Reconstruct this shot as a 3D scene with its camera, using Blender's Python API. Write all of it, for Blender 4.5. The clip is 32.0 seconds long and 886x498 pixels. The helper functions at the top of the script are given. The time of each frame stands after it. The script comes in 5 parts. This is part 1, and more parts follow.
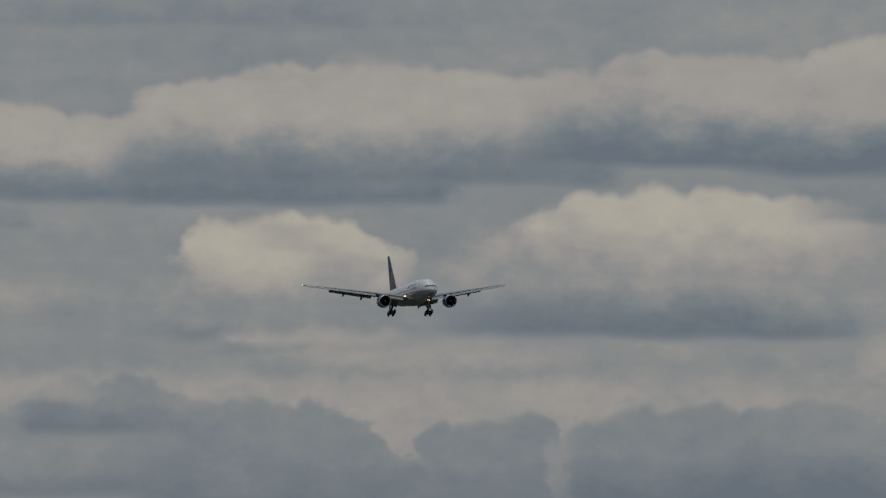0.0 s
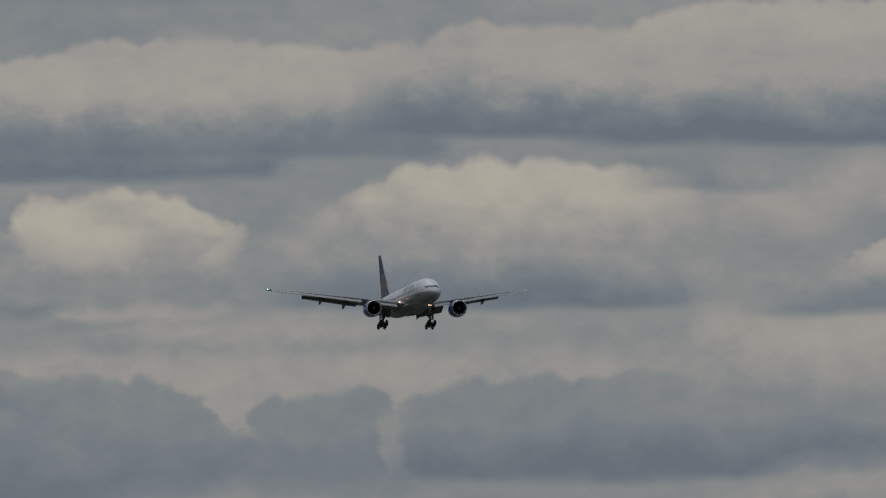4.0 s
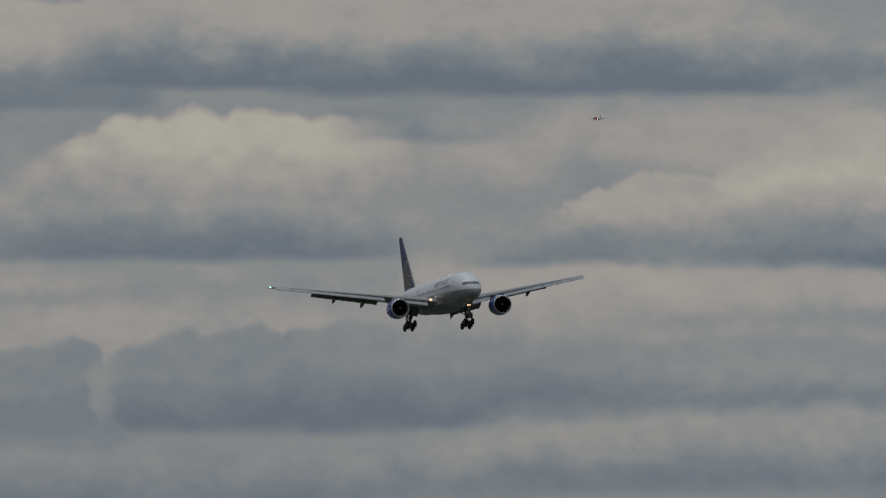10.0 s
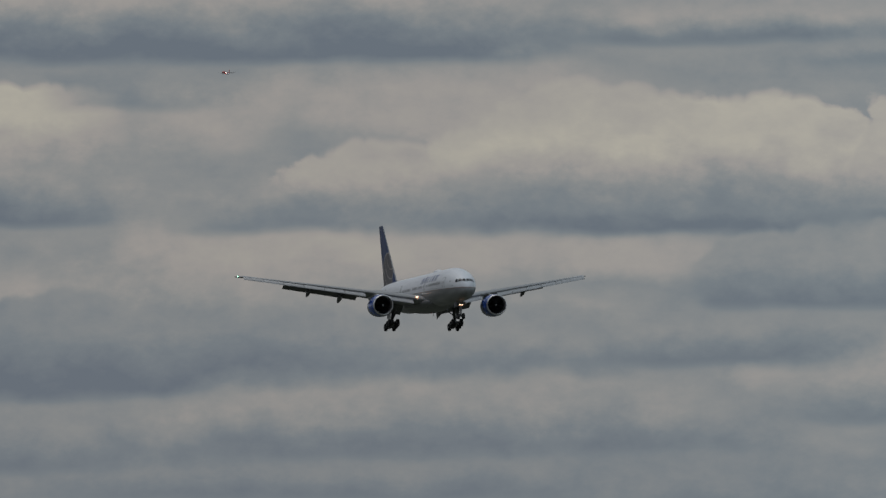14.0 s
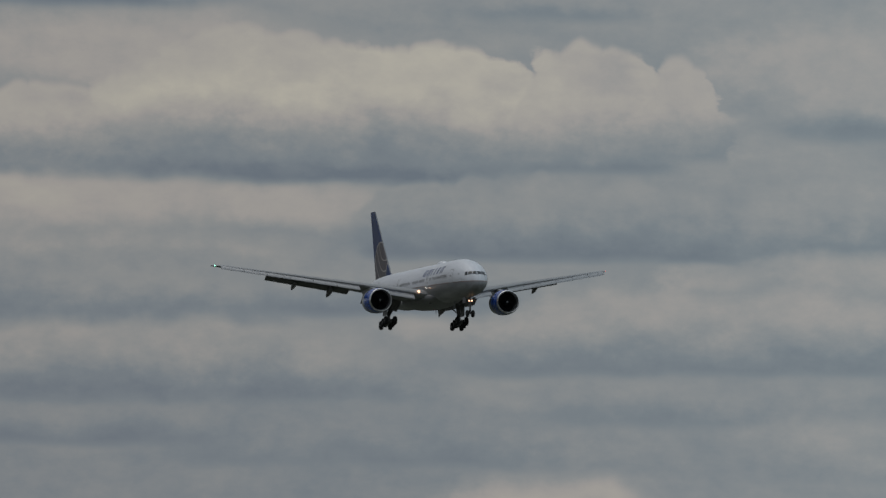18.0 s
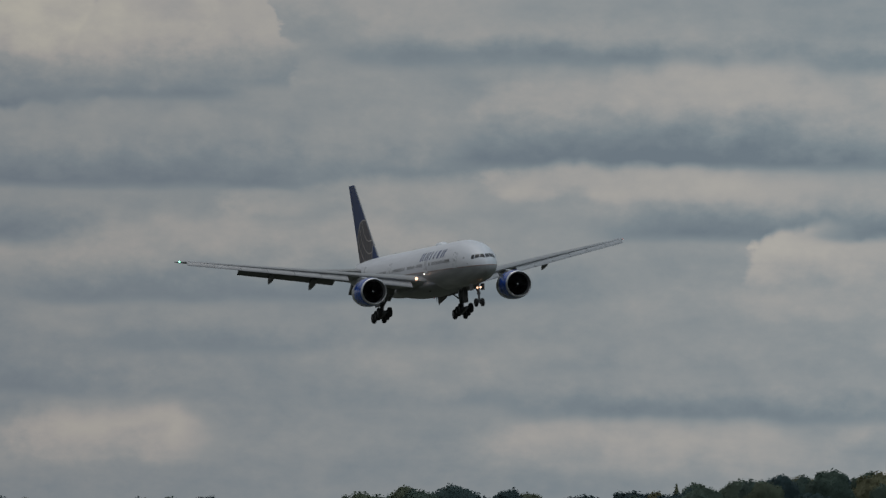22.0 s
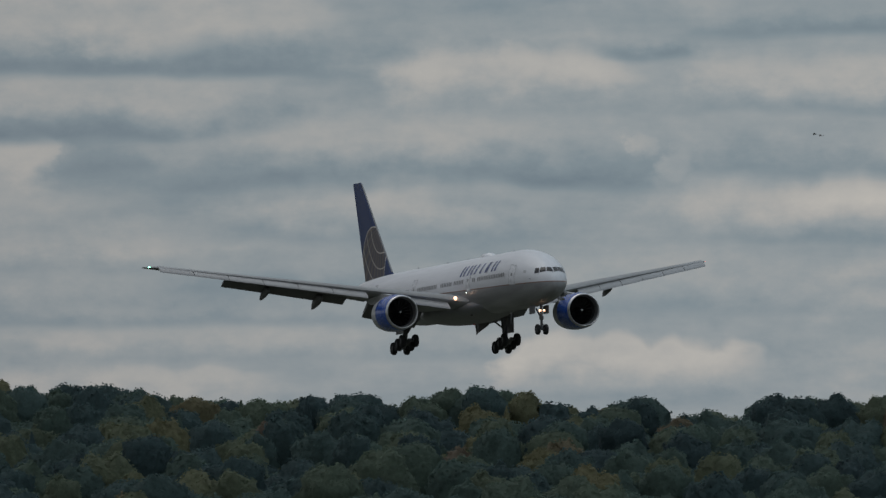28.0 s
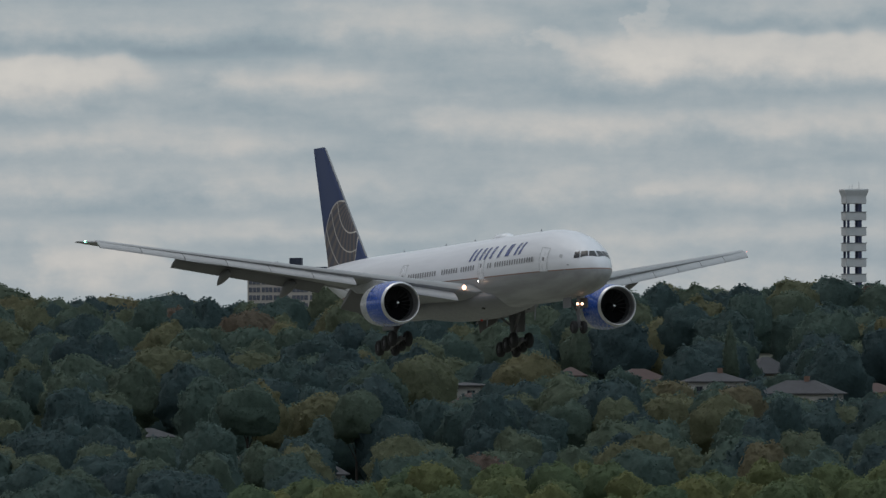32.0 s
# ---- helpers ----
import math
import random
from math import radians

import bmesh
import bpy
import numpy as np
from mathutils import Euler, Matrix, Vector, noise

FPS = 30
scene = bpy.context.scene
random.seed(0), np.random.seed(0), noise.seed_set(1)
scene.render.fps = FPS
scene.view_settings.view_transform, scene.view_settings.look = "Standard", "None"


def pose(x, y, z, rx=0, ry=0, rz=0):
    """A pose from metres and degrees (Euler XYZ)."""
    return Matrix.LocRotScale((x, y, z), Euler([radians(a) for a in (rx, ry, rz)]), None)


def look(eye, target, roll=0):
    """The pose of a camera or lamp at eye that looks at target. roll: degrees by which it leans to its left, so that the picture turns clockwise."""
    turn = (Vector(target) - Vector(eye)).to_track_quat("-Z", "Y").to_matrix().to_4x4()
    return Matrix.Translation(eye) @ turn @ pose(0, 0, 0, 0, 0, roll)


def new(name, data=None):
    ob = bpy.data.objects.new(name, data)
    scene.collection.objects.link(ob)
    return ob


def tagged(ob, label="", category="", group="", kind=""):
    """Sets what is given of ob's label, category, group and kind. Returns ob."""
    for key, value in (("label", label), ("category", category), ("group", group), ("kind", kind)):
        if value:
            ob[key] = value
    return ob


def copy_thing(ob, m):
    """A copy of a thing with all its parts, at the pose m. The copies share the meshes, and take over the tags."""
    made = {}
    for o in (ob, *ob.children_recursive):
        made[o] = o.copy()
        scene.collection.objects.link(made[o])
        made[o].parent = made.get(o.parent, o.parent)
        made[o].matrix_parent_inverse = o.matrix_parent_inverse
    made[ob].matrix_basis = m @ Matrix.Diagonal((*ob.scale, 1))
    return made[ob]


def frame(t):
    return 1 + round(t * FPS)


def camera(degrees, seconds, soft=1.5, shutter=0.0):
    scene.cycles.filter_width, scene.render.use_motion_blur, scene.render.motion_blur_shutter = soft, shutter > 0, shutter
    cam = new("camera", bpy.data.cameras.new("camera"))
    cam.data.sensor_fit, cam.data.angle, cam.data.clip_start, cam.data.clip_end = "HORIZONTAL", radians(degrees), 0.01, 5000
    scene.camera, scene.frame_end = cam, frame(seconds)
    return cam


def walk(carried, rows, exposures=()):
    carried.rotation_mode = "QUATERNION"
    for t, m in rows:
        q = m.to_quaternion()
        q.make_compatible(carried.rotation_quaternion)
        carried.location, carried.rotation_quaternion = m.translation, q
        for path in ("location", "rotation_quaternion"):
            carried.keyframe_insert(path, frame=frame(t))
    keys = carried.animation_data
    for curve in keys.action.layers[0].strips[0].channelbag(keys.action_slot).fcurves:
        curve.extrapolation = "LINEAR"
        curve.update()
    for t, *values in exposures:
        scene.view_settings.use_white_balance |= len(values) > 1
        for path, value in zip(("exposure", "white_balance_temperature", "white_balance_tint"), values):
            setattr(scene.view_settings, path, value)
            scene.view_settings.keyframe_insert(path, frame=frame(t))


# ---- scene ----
EYE = 14.0          # height of the lens over the airfield
cam = camera(3.644, 32.0, soft=1.4)
# seconds, bearing to the right of +y, tilt above level, lean to the left (degrees)
PATH = [
    (0.0, 0.006, 2.276, 0.82),
    (0.5, 0.102, 2.283, 0.55),
    (1.0, 0.203, 2.269, 0.71),
    (1.5, 0.317, 2.262, 0.66),
    (2.0, 0.421, 2.225, 0.43),
    (2.5, 0.481, 2.188, 0.26),
    (4.5, 0.771, 2.154, -0.15),
    (5.0, 0.849, 2.106, -0.18),
    (5.5, 0.984, 2.063, -0.19),
    (6.0, 1.094, 2.049, -0.16),
    (6.5, 1.161, 2.053, -0.24),
    (7.0, 1.254, 2.046, -0.39),
    (7.5, 1.393, 2.020, -0.51),
    (8.0, 1.480, 1.972, -0.41),
    (8.5, 1.566, 1.954, -0.20),
    (9.0, 1.699, 1.970, -0.17),
    (9.5, 1.810, 1.969, -0.36),
    (10.0, 1.900, 1.965, -0.27),
    (10.5, 2.007, 1.957, -0.24),
    (11.0, 2.168, 1.937, -0.25),
    (11.5, 2.358, 1.917, -0.46),
    (12.0, 2.517, 1.923, -0.52),
    (12.5, 2.644, 1.913, -0.52),
    (13.0, 2.799, 1.874, -0.53),
    (13.5, 2.954, 1.843, -0.60),
    (14.0, 3.079, 1.823, -0.45),
    (14.5, 3.228, 1.795, 0.25),
    (15.0, 3.401, 1.768, 0.57),
    (15.5, 3.599, 1.718, 0.79),
    (17.5, 4.269, 1.632, 0.77),
    (18.0, 4.479, 1.612, 0.83),
    (18.5, 4.690, 1.594, 0.70),
    (19.0, 4.889, 1.569, 0.52),
    (19.5, 5.081, 1.524, 0.65),
    (20.0, 5.298, 1.486, 0.73),
    (20.5, 5.539, 1.445, 0.96),
    (21.0, 5.784, 1.390, 0.97),
    (21.5, 6.022, 1.349, 0.69),
    (22.0, 6.284, 1.328, 0.68),
    (22.5, 6.574, 1.310, 0.71),
    (23.0, 6.883, 1.270, 0.64),
    (23.5, 7.172, 1.225, 0.31),
    (24.0, 7.446, 1.206, 0.12),
    (24.5, 7.693, 1.190, 0.16),
    (26.5, 8.877, 1.042, -0.36),
    (27.0, 9.216, 0.988, -0.48),
    (27.5, 9.612, 0.955, -0.45),
    (28.0, 9.958, 0.942, -0.43),
    (28.5, 10.273, 0.927, -0.35),
    (29.0, 10.716, 0.882, -0.38),
    (29.5, 11.176, 0.802, -0.54),
    (30.0, 11.634, 0.715, -0.62),
    (30.5, 12.141, 0.667, -0.56),
    (31.0, 12.649, 0.605, -0.46),
    (31.5, 13.219, 0.522, -0.28),
    (32.0, 13.775, 0.429, -0.11),
]
walk(cam, [(t, pose(0, 0, EYE, 90 + tilt, 0, -bearing) @ Matrix.Rotation(radians(lean), 4, "Z")) for t, bearing, tilt, lean in PATH],
     exposures=[(0.0, 0.0), (24.0, 0.0), (28.0, 0.04), (30.0, 0.18), (32.0, 0.46)])


# ---- sky and light ----
class Wire:
    """A socket with arithmetic, to write node sums as formulas."""
    tree = None

    def __init__(self, socket):
        self.socket = socket

    @staticmethod
    def maths(kind, *values):
        node = Wire.tree.nodes.new("ShaderNodeMath")
        node.operation = kind
        for slot, value in zip(node.inputs, values):
            if isinstance(value, Wire):
                Wire.tree.links.new(value.socket, slot)
            else:
                slot.default_value = value
        return Wire(node.outputs[0])

    def __add__(self, other):
        return Wire.maths("ADD", self, other)

    def __sub__(self, other):
        return Wire.maths("SUBTRACT", self, other)

    def __mul__(self, other):
        return Wire.maths("MULTIPLY", self, other)

    def fma(self, factor, offset):
        return Wire.maths("MULTIPLY_ADD", self, factor, offset)

    def ramp(self, a, b, c=0.0, d=1.0, smooth=True):
        node = Wire.tree.nodes.new("ShaderNodeMapRange")
        node.interpolation_type = "SMOOTHSTEP" if smooth else "LINEAR"
        Wire.tree.links.new(self.socket, node.inputs["Value"])
        for name, value in (("From Min", a), ("From Max", b), ("To Min", c), ("To Max", d)):
            if isinstance(value, Wire):
                Wire.tree.links.new(value.socket, node.inputs[name])
            else:
                node.inputs[name].default_value = value
        return Wire(node.outputs[0])

    def blend(self, other, mask):
        node = Wire.tree.nodes.new("ShaderNodeMix")
        for slot, value in ((node.inputs[0], mask), (node.inputs[2], self), (node.inputs[3], other)):
            if isinstance(value, Wire):
                Wire.tree.links.new(value.socket, slot)
            else:
                slot.default_value = value
        return Wire(node.outputs[0])


def linear(r, g, b):
    """A colour of 0 to 255 as linear light."""
    return [((c / 255 + 0.055) / 1.055) ** 2.4 if c > 10 else c / 255 / 12.92 for c in (r, g, b)] + [1]


def colour_ramp(tree, fac, stops):
    node = tree.nodes.new("ShaderNodeValToRGB")
    while len(node.color_ramp.elements) < len(stops):
        node.color_ramp.elements.new(0.5)
    for el, (p, c) in zip(node.color_ramp.elements, stops):
        el.position, el.color = p, c
    tree.links.new(fac, node.inputs[0])
    return node.outputs[0]


def mix_colour(tree, fac, a, b, kind="MIX"):
    node = tree.nodes.new("ShaderNodeMix")
    node.data_type, node.blend_type = "RGBA", kind
    for slot, value in ((node.inputs[0], fac), (node.inputs[6], a), (node.inputs[7], b)):
        if isinstance(value, (int, float, list, tuple)):
            slot.default_value = value
        else:
            tree.links.new(value, slot)
    return node.outputs[2]


world = bpy.data.worlds.new("overcast_sky")
scene.world = world
world.use_nodes = True
sky = world.node_tree
sky.nodes.clear()
Wire.tree = sky
coords = sky.nodes.new("ShaderNodeTexCoord")
split = sky.nodes.new("ShaderNodeSeparateXYZ")
sky.links.new(coords.outputs["Generated"], split.inputs[0])
dx, dy, dz = (Wire(o) for o in split.outputs)
bearing_w = Wire.maths("ARCTAN2", dx, dy) * 57.29578      # degrees to the right of +y
height_w = Wire.maths("ARCSINE", dz) * 57.29578           # degrees above the horizon


def sky_noise(sx, sy, detail, rough, off=0.0, stretch=None):
    node = sky.nodes.new("ShaderNodeCombineXYZ")
    sky.links.new((bearing_w * sx).socket, node.inputs[0])
    sky.links.new((height_w * sy).socket, node.inputs[1])
    node.inputs[2].default_value = off
    tex = sky.nodes.new("ShaderNodeTexNoise")
    tex.inputs["Scale"].default_value, tex.inputs["Detail"].default_value, tex.inputs["Roughness"].default_value = 1.0, detail, rough
    sky.links.new(node.outputs[0], tex.inputs["Vector"])
    return Wire(tex.outputs[0]) - 0.5


def billows(sx, sy, off):
    """Rounded heads with creases between them, as cumulus tops have them."""
    return Wire.maths("ABSOLUTE", sky_noise(sx, sy, 1, 0.45, off)) * 2.2


swell = sky_noise(1.1, 2.2, 2, 0.5, 3.1)
puffs = sky_noise(3.2, 4.6, 4, 0.46, 7.7)
streaks = sky_noise(0.7, 4.6, 5, 0.52, 1.3)
wisps = sky_noise(6.0, 11.0, 5, 0.55, 9.2)
curds = sky_noise(9.0, 13.0, 5, 0.6, 12.5)
heads = billows(3.0, 1.0, 2.2) + billows(7.5, 3.0, 4.1) * 0.40 - 0.26
bearing_p = bearing_w + puffs * 0.42 + swell * 0.25 + curds * 0.10      # billowed coordinates for tops
height_p = height_w - heads * 0.07 + puffs * 0.08 + wisps * 0.03
height_q = height_w - heads * 0.12 + puffs * 0.06 + wisps * 0.035 + curds * 0.02   # cauliflower tops
height_b = height_w + swell * 0.07 + puffs * 0.05 + curds * 0.025        # calmer ones for the flat bases
layers = sky_noise(1.1, 5.5, 5, 0.5, 5.5)
late_w = bearing_w.ramp(5.0, 9.5)
ragged = (puffs * 1.3 + streaks).ramp(-0.42, -0.02, 0.62, 1.0)
lum = (streaks * 0.22 + swell * 0.18) + 0.47 + layers * late_w * 0.20


def bank(a0, a1, base, top, lit, dark, crisp=False):
    """One bank of stratocumulus: a flat grey base, a billowed paler top, between two bearings."""
    global lum
    half, mid, tall = (a1 - a0) / 2, (a0 + a1) / 2, top - base
    # each bank hangs on the one before it, which keeps the shader's working set small
    u = bearing_p.fma(1 / half, lum.fma(1e-5, -mid / half))
    v = (height_q if crisp else height_p).fma(1 / tall, lum.fma(1e-5, -base / tall))
    w = height_b.fma(1 / tall, lum.fma(1e-5, -base / tall))
    uu = u * u
    edge = min(0.30, (0.020 if crisp else 0.055) / tall)
    rim = min(0.30, 0.030 / tall)
    crown = (uu * 0.55).fma(uu, v).ramp(1 + edge, 1 - 1.6 * edge)
    ends = uu.ramp(1.0, 0.58 if crisp else 0.18)
    foot = w.ramp(-rim, rim)
    shade = (w * 1.2 + v * 0.8 + puffs * 0.5 + curds * 0.25).ramp(0.02, 1.28, dark, lit)
    lum = lum.blend(shade, crown * foot * ends * ragged)


def glimpse(a, h, wide, tall, value):
    """A paler or darker opening in the deck."""
    global lum
    soft = min(0.8, 0.35 + wide)
    u = (bearing_p + curds * 0.12).fma(1 / wide, lum.fma(1e-5, -a / wide))
    v = height_p.fma(1 / tall, lum.fma(1e-5, -h / tall))
    lum = lum.blend(value, (u * u + v * v).ramp(1.6, 0.0, 0.0, soft))


bank(-2.53, 0.26, 3.180, 3.448, 0.46, 0.36)
bank(-2.80, -0.84, 2.457, 2.822, 0.74, 0.20, True)
bank(-1.40, 0.09, 2.459, 2.948, 0.76, 0.16, True)
bank(-2.10, -1.61, 2.340, 2.419, 0.42, 0.36)
bank(-1.39, -0.04, 1.882, 2.180, 0.60, 0.30)
bank(-2.28, -1.21, 1.974, 2.137, 0.58, 0.46)
bank(-2.27, -0.51, 1.696, 1.910, 0.44, 0.26)
bank(-2.50, -0.04, 1.563, 1.795, 0.58, 0.54)
bank(-1.78, -0.90, 1.496, 1.729, 0.39, 0.23, True)
bank(-1.04, -0.08, 1.475, 1.712, 0.40, 0.26, True)
bank(-2.27, 0.29, 1.241, 1.427, 0.44, 0.28)
glimpse(-1.67, 1.673, 0.33, 0.051, 0.66)
bank(-1.42, 0.81, 2.543, 3.032, 0.72, 0.20, True)
bank(0.25, 2.30, 2.632, 3.097, 0.68, 0.12, True)
bank(1.37, 3.05, 2.638, 3.210, 0.74, 0.08, True)
bank(1.36, 2.27, 2.496, 2.640, 0.46, 0.38)
bank(-0.15, 1.92, 1.931, 2.412, 0.62, 0.17)
bank(-1.17, -0.08, 1.986, 2.400, 0.84, 0.44, True)
bank(0.20, 1.81, 2.163, 2.535, 0.84, 0.52, True)
bank(-0.96, -0.03, 1.842, 1.949, 0.60, 0.34)
bank(-0.87, 0.71, 1.724, 1.915, 0.60, 0.32)
bank(1.46, 3.05, 1.583, 1.955, 0.62, 0.46)
bank(-1.45, 2.18, 1.403, 1.784, 0.61, 0.57)
bank(-1.34, -0.03, 1.115, 1.656, 0.41, 0.24, True)
bank(-0.10, 0.54, 1.119, 1.584, 0.41, 0.26, True)
bank(0.43, 1.87, 1.214, 1.637, 0.42, 0.18, True)
bank(1.04, 3.05, 1.234, 1.676, 0.44, 0.15, True)
bank(-1.20, 3.05, 0.912, 1.226, 0.52, 0.32)
glimpse(-0.34, 2.183, 0.16, 0.060, 0.52)
glimpse(-0.33, 2.927, 0.26, 0.139, 0.70)
glimpse(2.06, 2.932, 0.16, 0.139, 0.68)
glimpse(0.46, 1.356, 0.07, 0.128, 0.66)
glimpse(2.02, 2.374, 0.42, 0.163, 0.62)
bank(1.10, 3.73, 2.598, 3.070, 0.64, 0.10)
bank(3.40, 5.15, 2.657, 2.857, 0.60, 0.20)
bank(1.38, 2.31, 2.406, 2.594, 0.44, 0.38)
bank(1.95, 3.14, 1.897, 2.134, 0.56, 0.28)
bank(2.35, 3.33, 1.957, 2.267, 0.72, 0.34, True)
bank(2.95, 3.91, 1.968, 2.354, 0.80, 0.40, True)
bank(2.84, 4.93, 1.876, 2.192, 0.50, 0.13)
bank(3.26, 4.32, 1.969, 2.481, 0.84, 0.36, True)
bank(2.09, 4.09, 1.478, 1.688, 0.56, 0.44)
bank(2.27, 3.99, 1.273, 1.583, 0.50, 0.20)
bank(3.53, 5.15, 1.331, 1.582, 0.50, 0.24)
bank(1.67, 4.55, 0.962, 1.334, 0.60, 0.25)
bank(1.10, 5.15, 0.795, 0.993, 0.48, 0.30)
glimpse(2.95, 1.805, 0.88, 0.116, 0.72)
glimpse(3.86, 1.785, 0.35, 0.098, 0.72)
glimpse(4.39, 1.292, 0.23, 0.070, 0.68)
glimpse(3.07, 2.432, 0.98, 0.163, 0.66)
glimpse(2.28, 1.695, 0.46, 0.093, 0.62)
bank(4.45, 5.38, 2.562, 2.688, 0.46, 0.32)
bank(4.36, 5.57, 1.939, 2.246, 0.58, 0.24)
bank(3.97, 4.90, 1.944, 2.465, 0.82, 0.34, True)
bank(4.78, 5.41, 1.978, 2.457, 0.76, 0.36, True)
bank(5.29, 5.67, 1.991, 2.386, 0.68, 0.36, True)
bank(5.78, 7.25, 2.070, 2.260, 0.56, 0.32)
bank(4.00, 5.81, 1.567, 1.916, 0.48, 0.20, True)
bank(5.48, 7.45, 1.590, 1.911, 0.52, 0.24)
bank(4.33, 7.02, 1.109, 1.485, 0.60, 0.28)
bank(4.33, 7.45, 0.892, 1.102, 0.50, 0.36)
bank(3.10, 5.31, 0.711, 0.981, 0.46, 0.36)
bank(5.52, 7.45, 0.679, 0.981, 0.55, 0.42)
bank(4.33, 5.47, 0.432, 0.665, 0.76, 0.60)
glimpse(5.53, 1.512, 0.21, 0.065, 0.66)
glimpse(6.60, 1.610, 0.12, 0.081, 0.70)
glimpse(6.08, 2.396, 0.53, 0.186, 0.62)
glimpse(6.16, 1.548, 0.42, 0.093, 0.60)
bank(5.62, 8.02, 2.104, 2.295, 0.54, 0.22)
bank(7.72, 9.65, 2.082, 2.282, 0.56, 0.22)
bank(6.23, 7.35, 1.681, 2.074, 0.62, 0.16)
bank(6.83, 8.14, 1.678, 2.124, 0.66, 0.09)
bank(7.69, 9.65, 1.757, 2.119, 0.66, 0.24)
bank(6.88, 8.42, 1.383, 1.667, 0.58, 0.14)
bank(7.77, 9.65, 1.413, 1.729, 0.56, 0.14)
bank(7.57, 8.09, 1.208, 1.452, 0.76, 0.59, True)
bank(7.88, 8.42, 1.198, 1.414, 0.70, 0.57, True)
bank(8.32, 8.79, 1.258, 1.416, 0.44, 0.27)
bank(7.75, 9.65, 0.850, 1.031, 0.60, 0.39)
bank(6.51, 7.96, 0.818, 0.984, 0.50, 0.39)
bank(6.42, 8.42, 0.624, 0.880, 0.50, 0.22)
bank(7.86, 9.65, 0.646, 0.864, 0.52, 0.24)
bank(6.28, 7.96, 0.413, 0.646, 0.68, 0.57)
bank(7.68, 9.65, 0.422, 0.655, 0.60, 0.44)
glimpse(7.07, 1.610, 0.70, 0.074, 0.74)
glimpse(8.02, 1.139, 0.70, 0.079, 0.58)
glimpse(8.84, 0.423, 0.35, 0.042, 0.66)
bank(7.70, 9.72, 1.666, 2.001, 0.62, 0.22)
bank(9.63, 11.16, 1.722, 1.880, 0.52, 0.16)
bank(10.84, 12.56, 1.810, 1.977, 0.44, 0.22)
bank(9.60, 10.93, 1.465, 1.798, 0.72, 0.39)
bank(10.70, 12.56, 1.490, 1.745, 0.70, 0.36)
bank(7.70, 9.23, 1.389, 1.659, 0.58, 0.22)
bank(8.70, 11.16, 1.191, 1.526, 0.58, 0.16)
bank(10.23, 11.62, 1.263, 1.495, 0.52, 0.31)
bank(8.83, 10.60, 0.969, 1.234, 0.62, 0.36)
bank(10.74, 12.55, 0.955, 1.215, 0.70, 0.36)
bank(8.69, 9.90, 0.752, 0.973, 0.46, 0.31)
bank(9.90, 12.32, 0.657, 0.936, 0.54, 0.39)
bank(7.70, 9.99, 0.628, 0.744, 0.48, 0.34)
bank(7.70, 12.32, 0.479, 0.637, 0.58, 0.41)
bank(10.13, 11.29, 0.357, 0.571, 0.80, 0.59, True)
bank(7.90, 9.43, 0.303, 0.470, 0.70, 0.57)
bank(11.06, 12.55, 0.349, 0.582, 0.60, 0.49)
glimpse(8.70, 1.826, 0.26, 0.093, 0.68)
glimpse(9.24, 1.915, 0.35, 0.058, 0.66)
glimpse(10.78, 1.380, 0.05, 0.051, 0.72)
glimpse(10.93, 1.297, 0.10, 0.079, 0.66)
glimpse(10.23, 1.733, 0.14, 0.056, 0.76)
bank(11.26, 13.44, 1.224, 1.422, 0.56, 0.27)
bank(13.12, 14.16, 1.234, 1.408, 0.62, 0.46)
bank(14.67, 16.37, 1.316, 1.497, 0.54, 0.29)
bank(11.26, 12.77, 1.016, 1.230, 0.80, 0.49)
bank(12.65, 13.63, 1.037, 1.181, 0.70, 0.49)
bank(14.00, 16.37, 1.042, 1.331, 0.78, 0.39)
bank(13.26, 16.37, 0.829, 1.038, 0.66, 0.46)
bank(11.26, 13.63, 0.769, 0.941, 0.62, 0.44)
bank(11.26, 13.95, 0.568, 0.782, 0.62, 0.39)
bank(13.58, 16.14, 0.569, 0.755, 0.62, 0.46)
bank(11.25, 14.28, 0.433, 0.545, 0.58, 0.46)
bank(13.81, 16.14, 0.406, 0.534, 0.58, 0.49)
bank(12.00, 12.74, 0.248, 0.469, 0.72, 0.57)
bank(12.65, 15.90, 0.198, 0.407, 0.62, 0.54)
glimpse(14.67, 1.401, 0.04, 0.079, 0.74)
glimpse(14.23, 1.286, 0.14, 0.042, 0.80)
glimpse(14.70, 0.690, 0.14, 0.033, 0.70)
glimpse(12.23, 1.155, 0.35, 0.060, 0.76)
glimpse(15.21, 1.277, 0.40, 0.046, 0.74)
lum = lum + wisps * 0.10 + puffs * 0.14 + curds * 0.17 + layers * late_w * 0.26
lum = lum.fma(1.25, -0.19) - height_w.ramp(1.9, 0.9, 0.0, 0.07) * bearing_w.ramp(8.0, 4.0)
early = colour_ramp(sky, lum.socket, [(0.0, linear(93, 103, 116)), (0.25, linear(110, 118, 126)), (0.45, linear(130, 132, 134)), (0.60, linear(148, 144, 142)), (0.78, linear(159, 155, 148)), (1.0, linear(177, 172, 158))])
late = colour_ramp(sky, lum.socket, [(0.0, linear(102, 118, 130)), (0.25, linear(120, 134, 143)), (0.46, linear(140, 148, 153)), (0.68, linear(163, 163, 162)), (1.0, linear(185, 181, 175))])
deck = mix_colour(sky, bearing_w.ramp(2.0, 11.5).socket, early, late)
air = sky.nodes.new("ShaderNodeTexSky")
